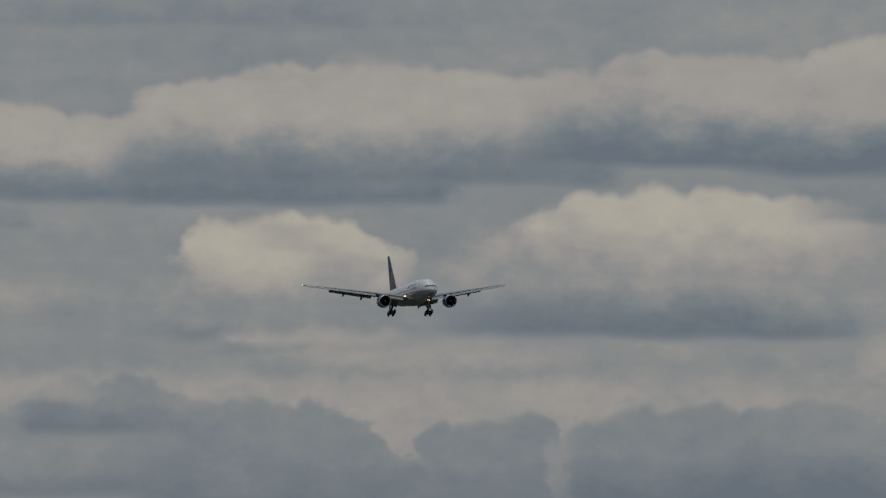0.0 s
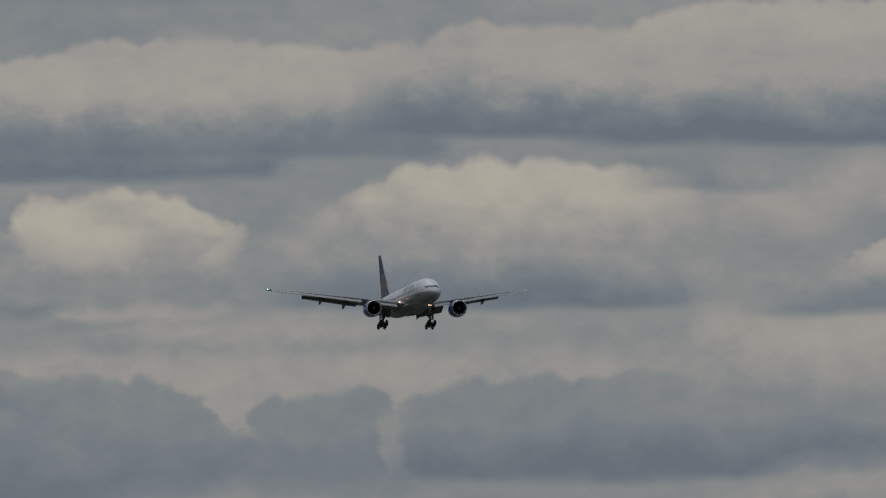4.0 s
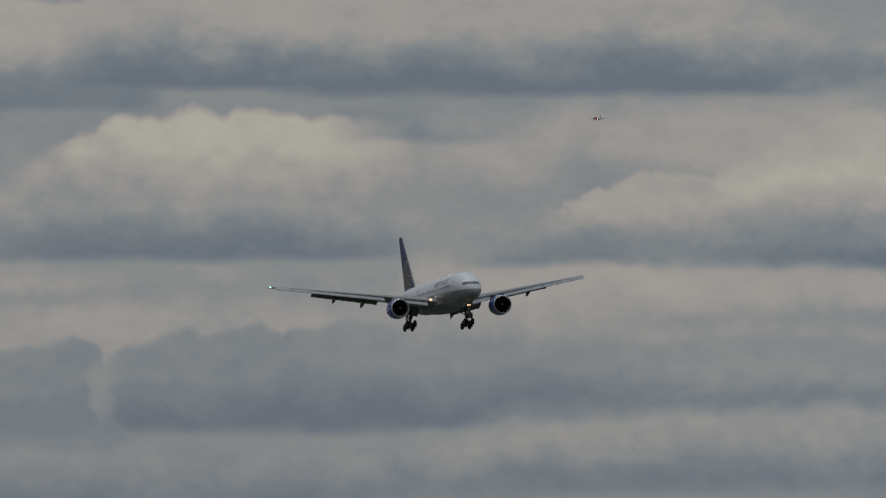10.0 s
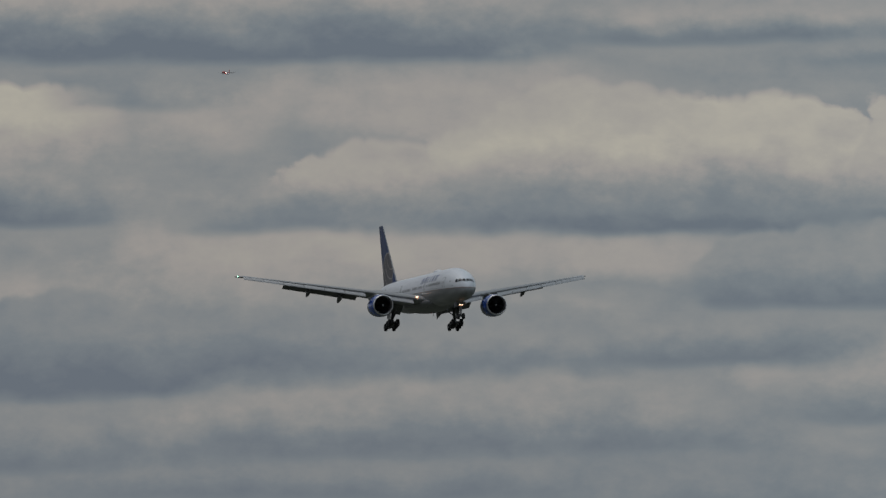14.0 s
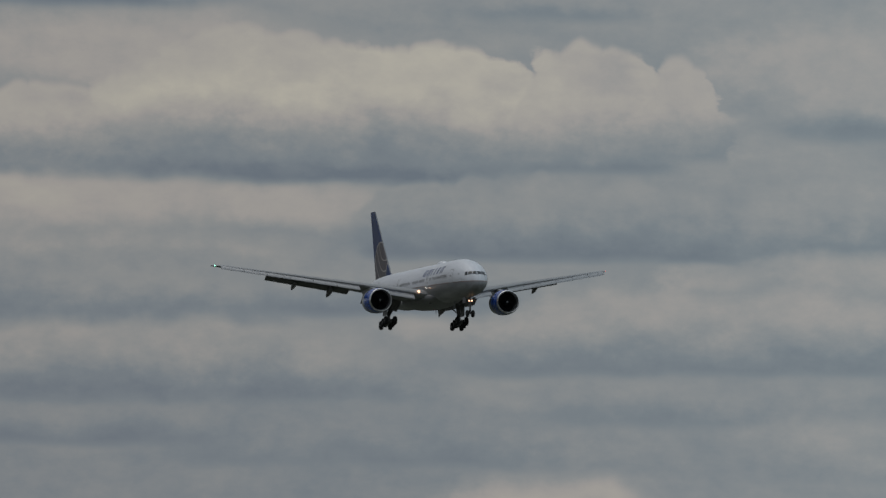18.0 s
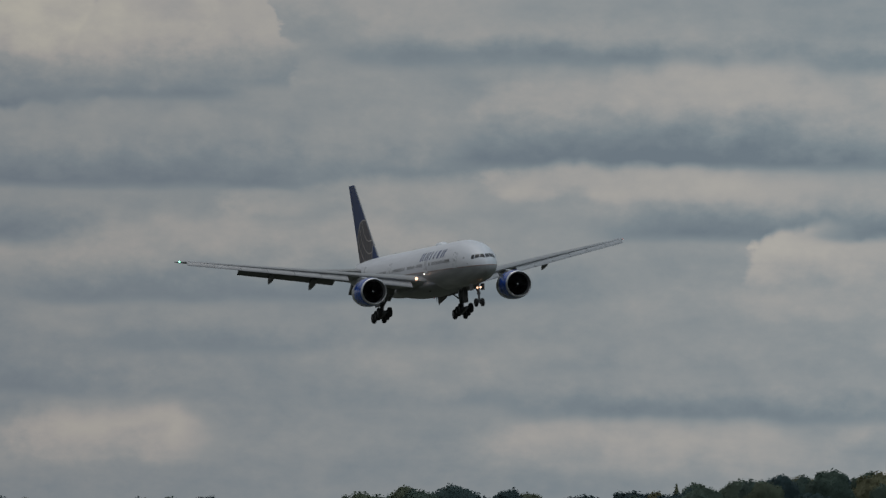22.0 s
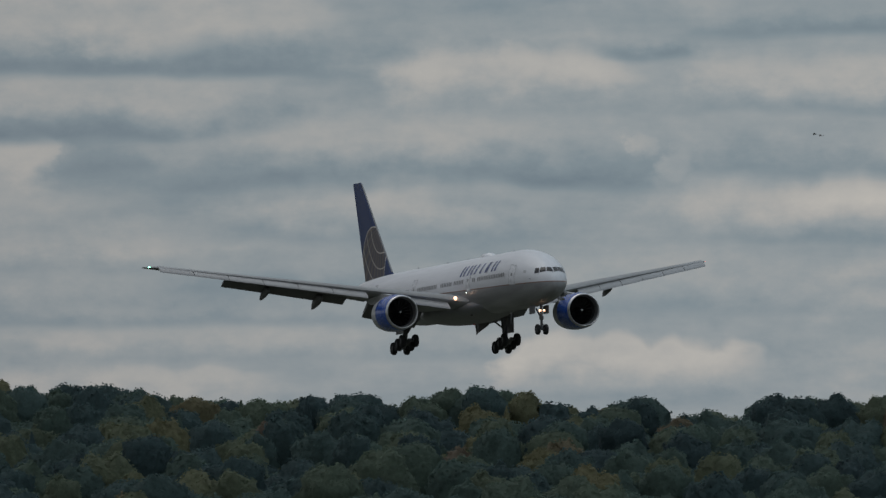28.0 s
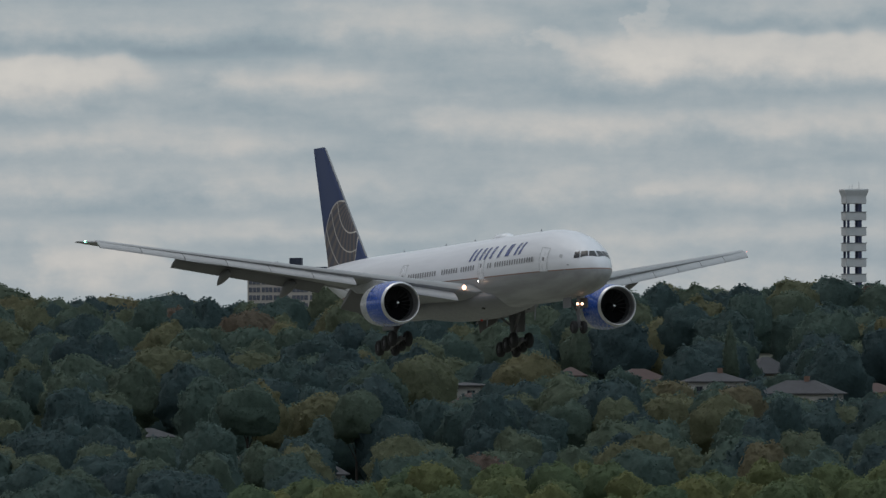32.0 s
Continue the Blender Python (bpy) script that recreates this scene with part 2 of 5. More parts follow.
air.sky_type, air.sun_disc, air.sun_elevation, air.sun_rotation = "NISHITA", False, radians(58), radians(-30)
clear = mix_colour(sky, 1.0, air.outputs[0], [0.1, 0.1, 0.1, 1], "MULTIPLY")
sheet = mix_colour(sky, 0.95, clear, deck)
gain = height_w.ramp(4.0, 60.0, 1.0, 2.1)                  # an overcast sky is brightest overhead
overhead = sky.nodes.new("ShaderNodeVectorMath")
overhead.operation = "SCALE"
sky.links.new(sheet, overhead.inputs[0])
sky.links.new(gain.socket, overhead.inputs["Scale"])
glow = sky.nodes.new("ShaderNodeBackground")
sky.links.new(overhead.outputs[0], glow.inputs[0])
glow.inputs[1].default_value = 1.0
sky_out = sky.nodes.new("ShaderNodeOutputWorld")
sky.links.new(glow.outputs[0], sky_out.inputs[0])

sun = new("sun", bpy.data.lights.new("sun", "SUN"))
sun.data.energy, sun.data.angle, sun.data.color = 0.3, radians(35), (1.0, 0.96, 0.9)
sun.matrix_world = look((0, 0, 0), (0.5 * math.cos(radians(58)), -0.86 * math.cos(radians(58)), -math.sin(radians(58))))

# ---- materials ----
def material(name, colour, rough=0.5, metal=0.0, grain=0.0, scale=1.0, bump=0.0, coat=0.0, tint=None):
    """A painted, metal or rough surface with two scales of variation."""
    m = bpy.data.materials.new(name)
    m.use_nodes = True
    t = m.node_tree
    b = t.nodes["Principled BSDF"]
    b.inputs["Base Color"].default_value = (*colour, 1)
    b.inputs["Roughness"].default_value, b.inputs["Metallic"].default_value = rough, metal
    b.inputs["Coat Weight"].default_value = coat
    if grain:
        tc = t.nodes.new("ShaderNodeTexCoord")
        n = t.nodes.new("ShaderNodeTexNoise")
        n.inputs["Scale"].default_value, n.inputs["Detail"].default_value = scale, 6
        t.links.new(tc.outputs["Object"], n.inputs["Vector"])
        n2 = t.nodes.new("ShaderNodeTexNoise")
        n2.inputs["Scale"].default_value, n2.inputs["Detail"].default_value = scale * 7.3, 4
        t.links.new(tc.outputs["Object"], n2.inputs["Vector"])
        Wire.tree = t
        k = (Wire(n.outputs[0]) + Wire(n2.outputs[0])).ramp(0.6, 1.4, 1 - grain, 1 + grain * 0.6, False)
        sc = t.nodes.new("ShaderNodeVectorMath")
        sc.operation = "SCALE"
        sc.inputs[0].default_value = colour
        t.links.new(k.socket, sc.inputs["Scale"])
        t.links.new(sc.outputs[0], b.inputs["Base Color"])
        r = Wire(n2.outputs[0]).ramp(0.3, 0.7, max(0.02, rough - 0.12), min(1, rough + 0.12), False)
        t.links.new(r.socket, b.inputs["Roughness"])
        if bump:
            bp = t.nodes.new("ShaderNodeBump")
            bp.inputs["Strength"].default_value, bp.inputs["Distance"].default_value = 0.6, bump
            t.links.new(n2.outputs[0], bp.inputs["Height"])
            t.links.new(bp.outputs[0], b.inputs["Normal"])
    return m


def lamp_material(name, colour, strength):
    m = bpy.data.materials.new(name)
    m.use_nodes = True
    b = m.node_tree.nodes["Principled BSDF"]
    b.inputs["Emission Color"].default_value, b.inputs["Emission Strength"].default_value = (*colour, 1), strength
    return m


WHITE = material("white_aircraft_paint", (0.74, 0.75, 0.78), 0.28, 0, 0.06, 0.5, coat=0.3)
WING_GREY = material("grey_wing_paint", (0.28, 0.285, 0.29), 0.5, 0, 0.14, 0.6)
SLAT = material("pale_slat_paint", (0.36, 0.36, 0.365), 0.4, 0.0, 0.14, 0.8)
FLAP = material("grey_flap_paint", (0.15, 0.15, 0.155), 0.5, 0, 0.2, 0.7)
NAVY = material("navy_blue_paint", (0.028, 0.055, 0.21), 0.3, 0, 0.08, 0.5, coat=0.3)
COWL = material("bright_blue_cowl_paint", (0.018, 0.075, 0.36), 0.25, 0, 0.08, 0.8, coat=0.4)
SILVER = material("polished_inlet_metal", (0.62, 0.62, 0.63), 0.32, 0.85)
PALE = material("pale_grey_cowl", (0.48, 0.49, 0.50), 0.35, 0.3, 0.1, 1.0)
DUCT = material("dark_duct_liner", (0.085, 0.085, 0.09), 0.6, 0.2, 0.2, 2.0)
FAN = material("fan_blade_metal", (0.03, 0.03, 0.034), 0.35, 0.8, 0.15, 3.0)
STEEL = material("gear_steel_paint", (0.13, 0.13, 0.135), 0.5, 0.2, 0.2, 2.0)
RUBBER = material("black_tyre_rubber", (0.02, 0.02, 0.021), 0.85, 0, 0.25, 4.0)
RIM = material("grey_wheel_rim", (0.03, 0.03, 0.034), 0.4, 0.6, 0.15, 4.0)
GLASS = material("dark_cockpit_glass", (0.012, 0.014, 0.018), 0.16, 0, 0.1, 3.0)
PANE = material("dark_cabin_pane", (0.18, 0.18, 0.19), 0.3)
SEAM = material("pale_door_seam", (0.40, 0.41, 0.43), 0.5)
LINE = material("panel_line_grey", (0.25, 0.26, 0.28), 0.5)
SOOT = material("sooty_metal", (0.09, 0.085, 0.08), 0.5, 0.6, 0.25, 2.0)
LAMP = lamp_material("landing_lamp", (1.0, 0.56, 0.34), 2.4)
LAMP_WHITE = lamp_material("small_white_lamp", (1.0, 0.97, 0.9), 6.0)
LAMP_GREEN = lamp_material("green_tip_lamp", (0.25, 1.0, 0.6), 5.0)
LAMP_RED = lamp_material("red_tip_lamp", (1.0, 0.10, 0.06), 1.5)
RED = material("red_aircraft_paint", (0.55, 0.06, 0.05), 0.35, 0, 0.08, 1.0)


def hull_paint():
    """White above, grey below a thin copper line along the hull, with dirt streaks on the belly."""
    m = material("hull_paint", (0.74, 0.75, 0.78), 0.4, coat=0.08)
    t = m.node_tree
    Wire.tree = t
    b = t.nodes["Principled BSDF"]
    tc = t.nodes.new("ShaderNodeTexCoord")
    sp = t.nodes.new("ShaderNodeSeparateXYZ")
    t.links.new(tc.outputs["Object"], sp.inputs[0])
    x, y, z = (Wire(o) for o in sp.outputs)
    n = t.nodes.new("ShaderNodeTexNoise")
    mp = t.nodes.new("ShaderNodeMapping")
    mp.inputs["Scale"].default_value = (0.15, 1.2, 1.2)
    t.links.new(tc.outputs["Object"], mp.inputs["Vector"])
    t.links.new(mp.outputs[0], n.inputs["Vector"])
    n.inputs["Scale"].default_value, n.inputs["Detail"].default_value = 1.0, 6
    dirt = Wire(n.outputs[0])
    level = z - x.ramp(26.0, 2.0, 0.0, 0.34, False)
    above = level.ramp(STRIPE + 0.03, STRIPE + 0.05)
    line = level.ramp(STRIPE - 0.05, STRIPE - 0.03) - above
    white = mix_colour(t, dirt.ramp(0.3, 0.75).socket, [0.74, 0.75, 0.78, 1], [0.66, 0.67, 0.70, 1])
    belly = mix_colour(t, dirt.ramp(0.3, 0.7).socket, [0.34, 0.345, 0.352, 1], [0.26, 0.262, 0.268, 1])
    c = mix_colour(t, above.socket, belly, white)
    c = mix_colour(t, line.socket, c, [0.24, 0.12, 0.08, 1])
    t.links.new(c, b.inputs["Base Color"])
    t.links.new(dirt.ramp(0.3, 0.7, 0.34, 0.5).socket, b.inputs["Roughness"])
    return m


def fin_paint():
    """Navy fin with a large bronze disc, its meridians and pale rings, at the foot of the leading edge."""
    m = material("fin_paint", (0.03, 0.06, 0.22), 0.5)
    t = m.node_tree
    Wire.tree = t
    b = t.nodes["Principled BSDF"]
    tc = t.nodes.new("ShaderNodeTexCoord")
    sp = t.nodes.new("ShaderNodeSeparateXYZ")
    t.links.new(tc.outputs["Object"], sp.inputs[0])
    x, y, z = (Wire(o) for o in sp.outputs)
    dx_, dz_ = x - (DISC[0]), z - DISC[1]
    rr = Wire.maths("SQRT", dx_ * dx_ + dz_ * dz_)
    inside = rr.ramp(DISC[2], DISC[2] - 0.06)
    edge = inside - rr.ramp(DISC[2] - 0.13, DISC[2] - 0.18)
    angle = Wire.maths("ARCTAN2", dx_ - 2.6, (z - (DISC[1] + 4.2)))
    merid = Wire.maths("SINE", angle * 34.0).ramp(-0.2, 0.5)
    r2 = Wire.maths("SQRT", (dx_ - 2.6) * (dx_ - 2.6) + (z - (DISC[1] + 4.2)) * (z - (DISC[1] + 4.2)))
    ring = Wire.maths("PINGPONG", r2, 0.82).ramp(0.08, 0.04)
    disc = mix_colour(t, merid.socket, [0.060, 0.058, 0.078, 1], [0.125, 0.104, 0.092, 1])
    disc = mix_colour(t, Wire.maths("MAXIMUM", ring, edge).socket, disc, [0.50, 0.46, 0.41, 1])
    c = mix_colour(t, inside.socket, [0.011, 0.032, 0.115, 1], disc)
    t.links.new(c, b.inputs["Base Color"])
    return m


STRIPE = 4.64
DISC = (-27.3, 9.8, 3.9)
HULL = hull_paint()
FIN = fin_paint()


def foliage(name, tones, dark):
    """Leaves: the tone differs from tree to tree, then from clump to clump."""
    m = bpy.data.materials.new(name)
    m.use_nodes = True
    t = m.node_tree
    Wire.tree = t
    b = t.nodes["Principled BSDF"]
    geo = t.nodes.new("ShaderNodeNewGeometry")
    tone = t.nodes.new("ShaderNodeAttribute")
    tone.attribute_name = "tone"
    info = t.nodes.new("ShaderNodeObjectInfo")
    pick = Wire.maths("FRACT", Wire(tone.outputs["Fac"]) + Wire(info.outputs["Random"]))
    base = colour_ramp(t, pick.socket, tones)
    isl = Wire(geo.outputs["Random Per Island"])
    n = t.nodes.new("ShaderNodeTexNoise")
    n.inputs["Scale"].default_value, n.inputs["Detail"].default_value = 0.35, 4
    t.links.new(geo.outputs["Position"], n.inputs["Vector"])
    fine = t.nodes.new("ShaderNodeTexNoise")
    fine.inputs["Scale"].default_value, fine.inputs["Detail"].default_value = 1.1, 5
    t.links.new(geo.outputs["Position"], fine.inputs["Vector"])
    leafy = t.nodes.new("ShaderNodeTexNoise")
    leafy.inputs["Scale"].default_value, leafy.inputs["Detail"].default_value = 3.2, 3
    t.links.new(geo.outputs["Position"], leafy.inputs["Vector"])
    k = (isl * 0.14 + Wire(n.outputs[0]) * 0.7 + Wire(fine.outputs[0]) * 0.6 + Wire(leafy.outputs[0]) * 0.35).ramp(0.55, 1.28, dark - 0.05, 1.32, False)
    sc = t.nodes.new("ShaderNodeVectorMath")
    sc.operation = "SCALE"
    t.links.new(base, sc.inputs[0])
    t.links.new(k.socket, sc.inputs["Scale"])
    t.links.new(sc.outputs[0], b.inputs["Base Color"])
    bp = t.nodes.new("ShaderNodeBump")
    bp.inputs["Strength"].default_value, bp.inputs["Distance"].default_value = 0.45, 0.5
    t.links.new(fine.outputs[0], bp.inputs["Height"])
    t.links.new(bp.outputs[0], b.inputs["Normal"])
    b.inputs["Roughness"].default_value = 0.8
    b.inputs["Specular IOR Level"].default_value = 0.2
    thin = t.nodes.new("ShaderNodeBsdfTranslucent")
    t.links.new(sc.outputs[0], thin.inputs["Color"])
    both = t.nodes.new("ShaderNodeMixShader")
    both.inputs[0].default_value = 0.48
    t.links.new(b.outputs[0], both.inputs[1])
    t.links.new(thin.outputs[0], both.inputs[2])
    t.links.new(both.outputs[0], t.nodes["Material Output"].inputs[0])
    return m


# Autumn tones pulled towards blue: distance haze is put into the leaf colour.
HAZED_AUTUMN = [(0.0, (0.058, 0.094, 0.100, 1)), (0.30, (0.074, 0.118, 0.116, 1)), (0.58, (0.097, 0.144, 0.118, 1)), (0.76, (0.122, 0.160, 0.116, 1)), (0.90, (0.146, 0.170, 0.108, 1)),
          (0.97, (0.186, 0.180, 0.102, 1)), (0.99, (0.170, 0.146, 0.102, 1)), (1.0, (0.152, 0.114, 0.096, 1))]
LEAF = foliage("hazed_autumn_leaves", HAZED_AUTUMN, 0.68)
FRESH = foliage("yellow_green_leaves", [(0.0, (0.112, 0.162, 0.094, 1)), (0.5, (0.146, 0.184, 0.090, 1)), (1.0, (0.196, 0.204, 0.088, 1))], 0.70)
BARK = material("grey_brown_bark", (0.045, 0.038, 0.032), 0.9, 0, 0.3, 1.0)


def earth():
    """Pale dry grass and concrete on the airfield, dark leaf litter beyond its edge."""
    m = material("airfield_ground", (0.2, 0.2, 0.15), 0.95)
    t = m.node_tree
    Wire.tree = t
    tc = t.nodes.new("ShaderNodeTexCoord")
    far = t.nodes.new("ShaderNodeVectorMath")
    far.operation = "LENGTH"
    t.links.new(tc.outputs["Object"], far.inputs[0])
    n = t.nodes.new("ShaderNodeTexNoise")
    n.inputs["Scale"].default_value, n.inputs["Detail"].default_value = 0.02, 6
    t.links.new(tc.outputs["Object"], n.inputs["Vector"])
    patchy = Wire(n.outputs[0]).ramp(0.3, 0.7)
    field = mix_colour(t, patchy.socket, [0.21, 0.205, 0.17, 1], [0.14, 0.14, 0.095, 1])
    litter = mix_colour(t, patchy.socket, [0.060, 0.062, 0.044, 1], [0.040, 0.046, 0.030, 1])
    edge = (Wire(far.outputs["Value"]) + Wire(n.outputs[0]) * 60).ramp(1270, 1330)
    t.links.new(mix_colour(t, edge.socket, field, litter), t.nodes["Principled BSDF"].inputs["Base Color"])
    return m


EARTH = earth()
SIDING = material("cream_house_siding", (0.50, 0.48, 0.45), 0.7, 0, 0.12, 0.6)
SIDING_TAN = material("tan_house_siding", (0.34, 0.27, 0.22), 0.75, 0, 0.15, 0.6)
ROOF = material("grey_shingle_roof", (0.06, 0.06, 0.066), 0.9, 0, 0.25, 0.8)
ROOF_BROWN = material("brown_shingle_roof", (0.085, 0.055, 0.050), 0.9, 0, 0.25, 0.8)
TRIM = material("white_window_trim", (0.10, 0.10, 0.105), 0.6)
WINDOW = material("dark_window_glass", (0.03, 0.035, 0.045), 0.12, 0, 0.2, 0.5, coat=0.4)
BRICK = material("brown_chimney_brick", (0.20, 0.12, 0.09), 0.9, 0, 0.3, 2.0)
OFFICE_GLASS = material("grey_office_glass", (0.11, 0.12, 0.15), 0.3, 0, 0.2, 0.3)
CONCRETE = material("tan_concrete_panel", (0.45, 0.41, 0.37), 0.8, 0, 0.12, 0.3)
PLANT = material("dark_roof_plant", (0.045, 0.055, 0.085), 0.6, 0.2, 0.2, 0.5)
BAND = material("pale_tower_cladding", (0.60, 0.61, 0.62), 0.6, 0, 0.1, 0.5)
COLUMN = material("blue_tower_column", (0.05, 0.06, 0.12), 0.5, 0.2, 0.15, 0.5)


# ---- mesh helpers ----
def part(name, bm, mat, parent=None, label="", smooth=False):
    me = bpy.data.meshes.new(name)
    if isinstance(bm, bmesh.types.BMesh):
        bmesh.ops.recalc_face_normals(bm, faces=bm.faces)
        bm.to_mesh(me)
        bm.free()
    else:
        me.from_pydata(*bm)
    me.materials.append(mat)
    if smooth:
        me.polygons.foreach_set("use_smooth", [True] * len(me.polygons))
        me.set_sharp_from_angle(angle=radians(40))
    ob = new(name, me)
    ob.parent = parent
    if label:
        ob["label"] = label
    return ob


def loft(rings, close=True, caps=True):
    """A skin over rings of equal count."""
    bm = bmesh.new()
    vs = [[bm.verts.new(p) for p in ring] for ring in rings]
    n = len(rings[0])
    for a, b in zip(vs, vs[1:]):
        for i in range(n if close else n - 1):
            j = (i + 1) % n
            bm.faces.new((a[i], a[j], b[j], b[i]))
    if caps and close:
        bm.faces.new(vs[0])
        bm.faces.new(vs[-1])
    return bm


def lathe(profile, at, axis, n=40, closed=False):
    """A turned body: profile of (along, radius) round an axis 'x', 'y' or 'z' through at."""
    rings = []
    for a, r in profile:
        ring = []
        for i in range(n):
            c, s = math.cos(2 * math.pi * i / n) * r, math.sin(2 * math.pi * i / n) * r
            ring.append(Vector(at) + Vector({"x": (a, c, s), "y": (c, a, s), "z": (c, s, a)}[axis]))
        rings.append(ring)
    return loft(rings, True, not closed)


def box(bm, lo, hi, m=None):
    vs = [bm.verts.new(((m or Matrix()) @ Vector((x, y, z)))) for x in (lo[0], hi[0]) for y in (lo[1], hi[1]) for z in (lo[2], hi[2])]
    for f in ((0, 1, 3, 2), (4, 6, 7, 5), (0, 4, 5, 1), (2, 3, 7, 6), (0, 2, 6, 4), (1, 5, 7, 3)):
        bm.faces.new([vs[i] for i in f])
    return bm


def a_box(lo, hi, m=None, bevel=0.0):
    bm = box(bmesh.new(), lo, hi, m)
    if bevel:
        bmesh.ops.bevel(bm, geom=bm.edges[:], offset=bevel, segments=2, affect="EDGES")
    return bm


def rod(p, q, r, n=12, r2=None):
    p, q = Vector(p), Vector(q)
    d = (q - p).normalized()
    a = d.orthogonal().normalized()
    b = d.cross(a)
    ring = lambda c, rad: [c + (a * math.cos(2 * math.pi * i / n) + b * math.sin(2 * math.pi * i / n)) * rad for i in range(n)]
    return loft([ring(p, r), ring(q, r if r2 is None else r2)])

# ---- ground ----
RIDGE = [(5.07, 0.276), (5.22, 0.296), (5.63, 0.254), (6.09, 0.348), (6.47, 0.338), (6.74, 0.310), (7.02, 0.330), (7.39, 0.376), (7.74, 0.431), (8.04, 0.434), (8.32, 0.382), (8.56, 0.408), (8.89, 0.335), (9.35, 0.308), (9.40, 0.363), (9.49, 0.376), (9.77, 0.291), (9.94, 0.369), (10.01, 0.396), (10.42, 0.317), (10.52, 0.281), (10.75, 0.322), (10.96, 0.255), (11.03, 0.301), (11.12, 0.247), (11.31, 0.336), (11.63, 0.320), (11.68, 0.278), (11.73, 0.331), (11.86, 0.361), (11.96, 0.295), (12.02, 0.225), (12.26, 0.235), (12.51, 0.221), (12.55, 0.256), (12.69, 0.241), (12.76, 0.212), (12.92, 0.224), (13.20, 0.235), (13.34, 0.289), (13.43, 0.293), (13.61, 0.274), (13.73, 0.297), (14.19, 0.281), (14.45, 0.256), (14.70, 0.286), (14.97, 0.262), (15.25, 0.308), (15.60, 0.288)]   # bearing and height in degrees of the wooded skyline
RIDGE_A, RIDGE_E = [q[0] for q in RIDGE], [q[1] for q in RIDGE]
RIM_AT = 3000.0


def skyline(a):
    return float(np.interp(a, RIDGE_A, RIDGE_E))


def land(x, y):
    """Height of the ground: a level airfield, a shallow valley, a wooded bluff beyond."""
    r, a = math.hypot(x, y), math.degrees(math.atan2(x, y))
    smooth = float(np.mean([skyline(a + d) for d in (-1.2, -0.8, -0.4, 0, 0.4, 0.8, 1.2)])) if 0 < a < 20 else 0.42
    rim = EYE + RIM_AT * math.tan(radians(smooth)) - 15.0
    if r < 800:
        return 0.0
    if r < 1500:
        return -17.0 * (0.5 - 0.5 * math.cos(math.pi * (r - 800) / 700))
    if r < 2080:
        return -17.0
    if r < RIM_AT:
        k = (r - 2080) / (RIM_AT - 2080)
        return -17 + (rim + 17) * (k ** 0.92)
    return rim - (r - RIM_AT) * 0.004


def build_ground():
    radii = [0, 300, 800, 950, 1150, 1350, 1500, 1800, 2080, 2200, 2350, 2500, 2650, 2800, 2900, 3000, 3150, 3600, 4300, 5200, 9000, 20000]
    bearings = [-180 + 12 * i for i in range(16)] + [0.6 * i for i in range(0, 34)] + [21 + 12 * i for i in range(14)]
    verts, faces = [], []
    for r in radii:
        for b in bearings:
            x, y = r * math.sin(radians(b)), r * math.cos(radians(b))
            verts.append((x, y, land(x, y)))
    n = len(bearings)
    for i in range(len(radii) - 1):
        for j in range(n):
            k = (j + 1) % n
            faces.append((i * n + j, i * n + k, (i + 1) * n + k, (i + 1) * n + j))
    ob = part("ground", (verts, [], faces), EARTH, smooth=False)
    tagged(ob, "pale dry airfield grass, then dark ground rising to woods", "ground", kind="structure")


build_ground()


# ---- trees ----
_ball = bmesh.new()
bmesh.ops.create_icosphere(_ball, subdivisions=3, radius=1.0)
BALL_V = [v.co.copy() for v in _ball.verts]
BALL_F = [tuple(v.index for v in f.verts) for f in _ball.faces]
_ball.free()


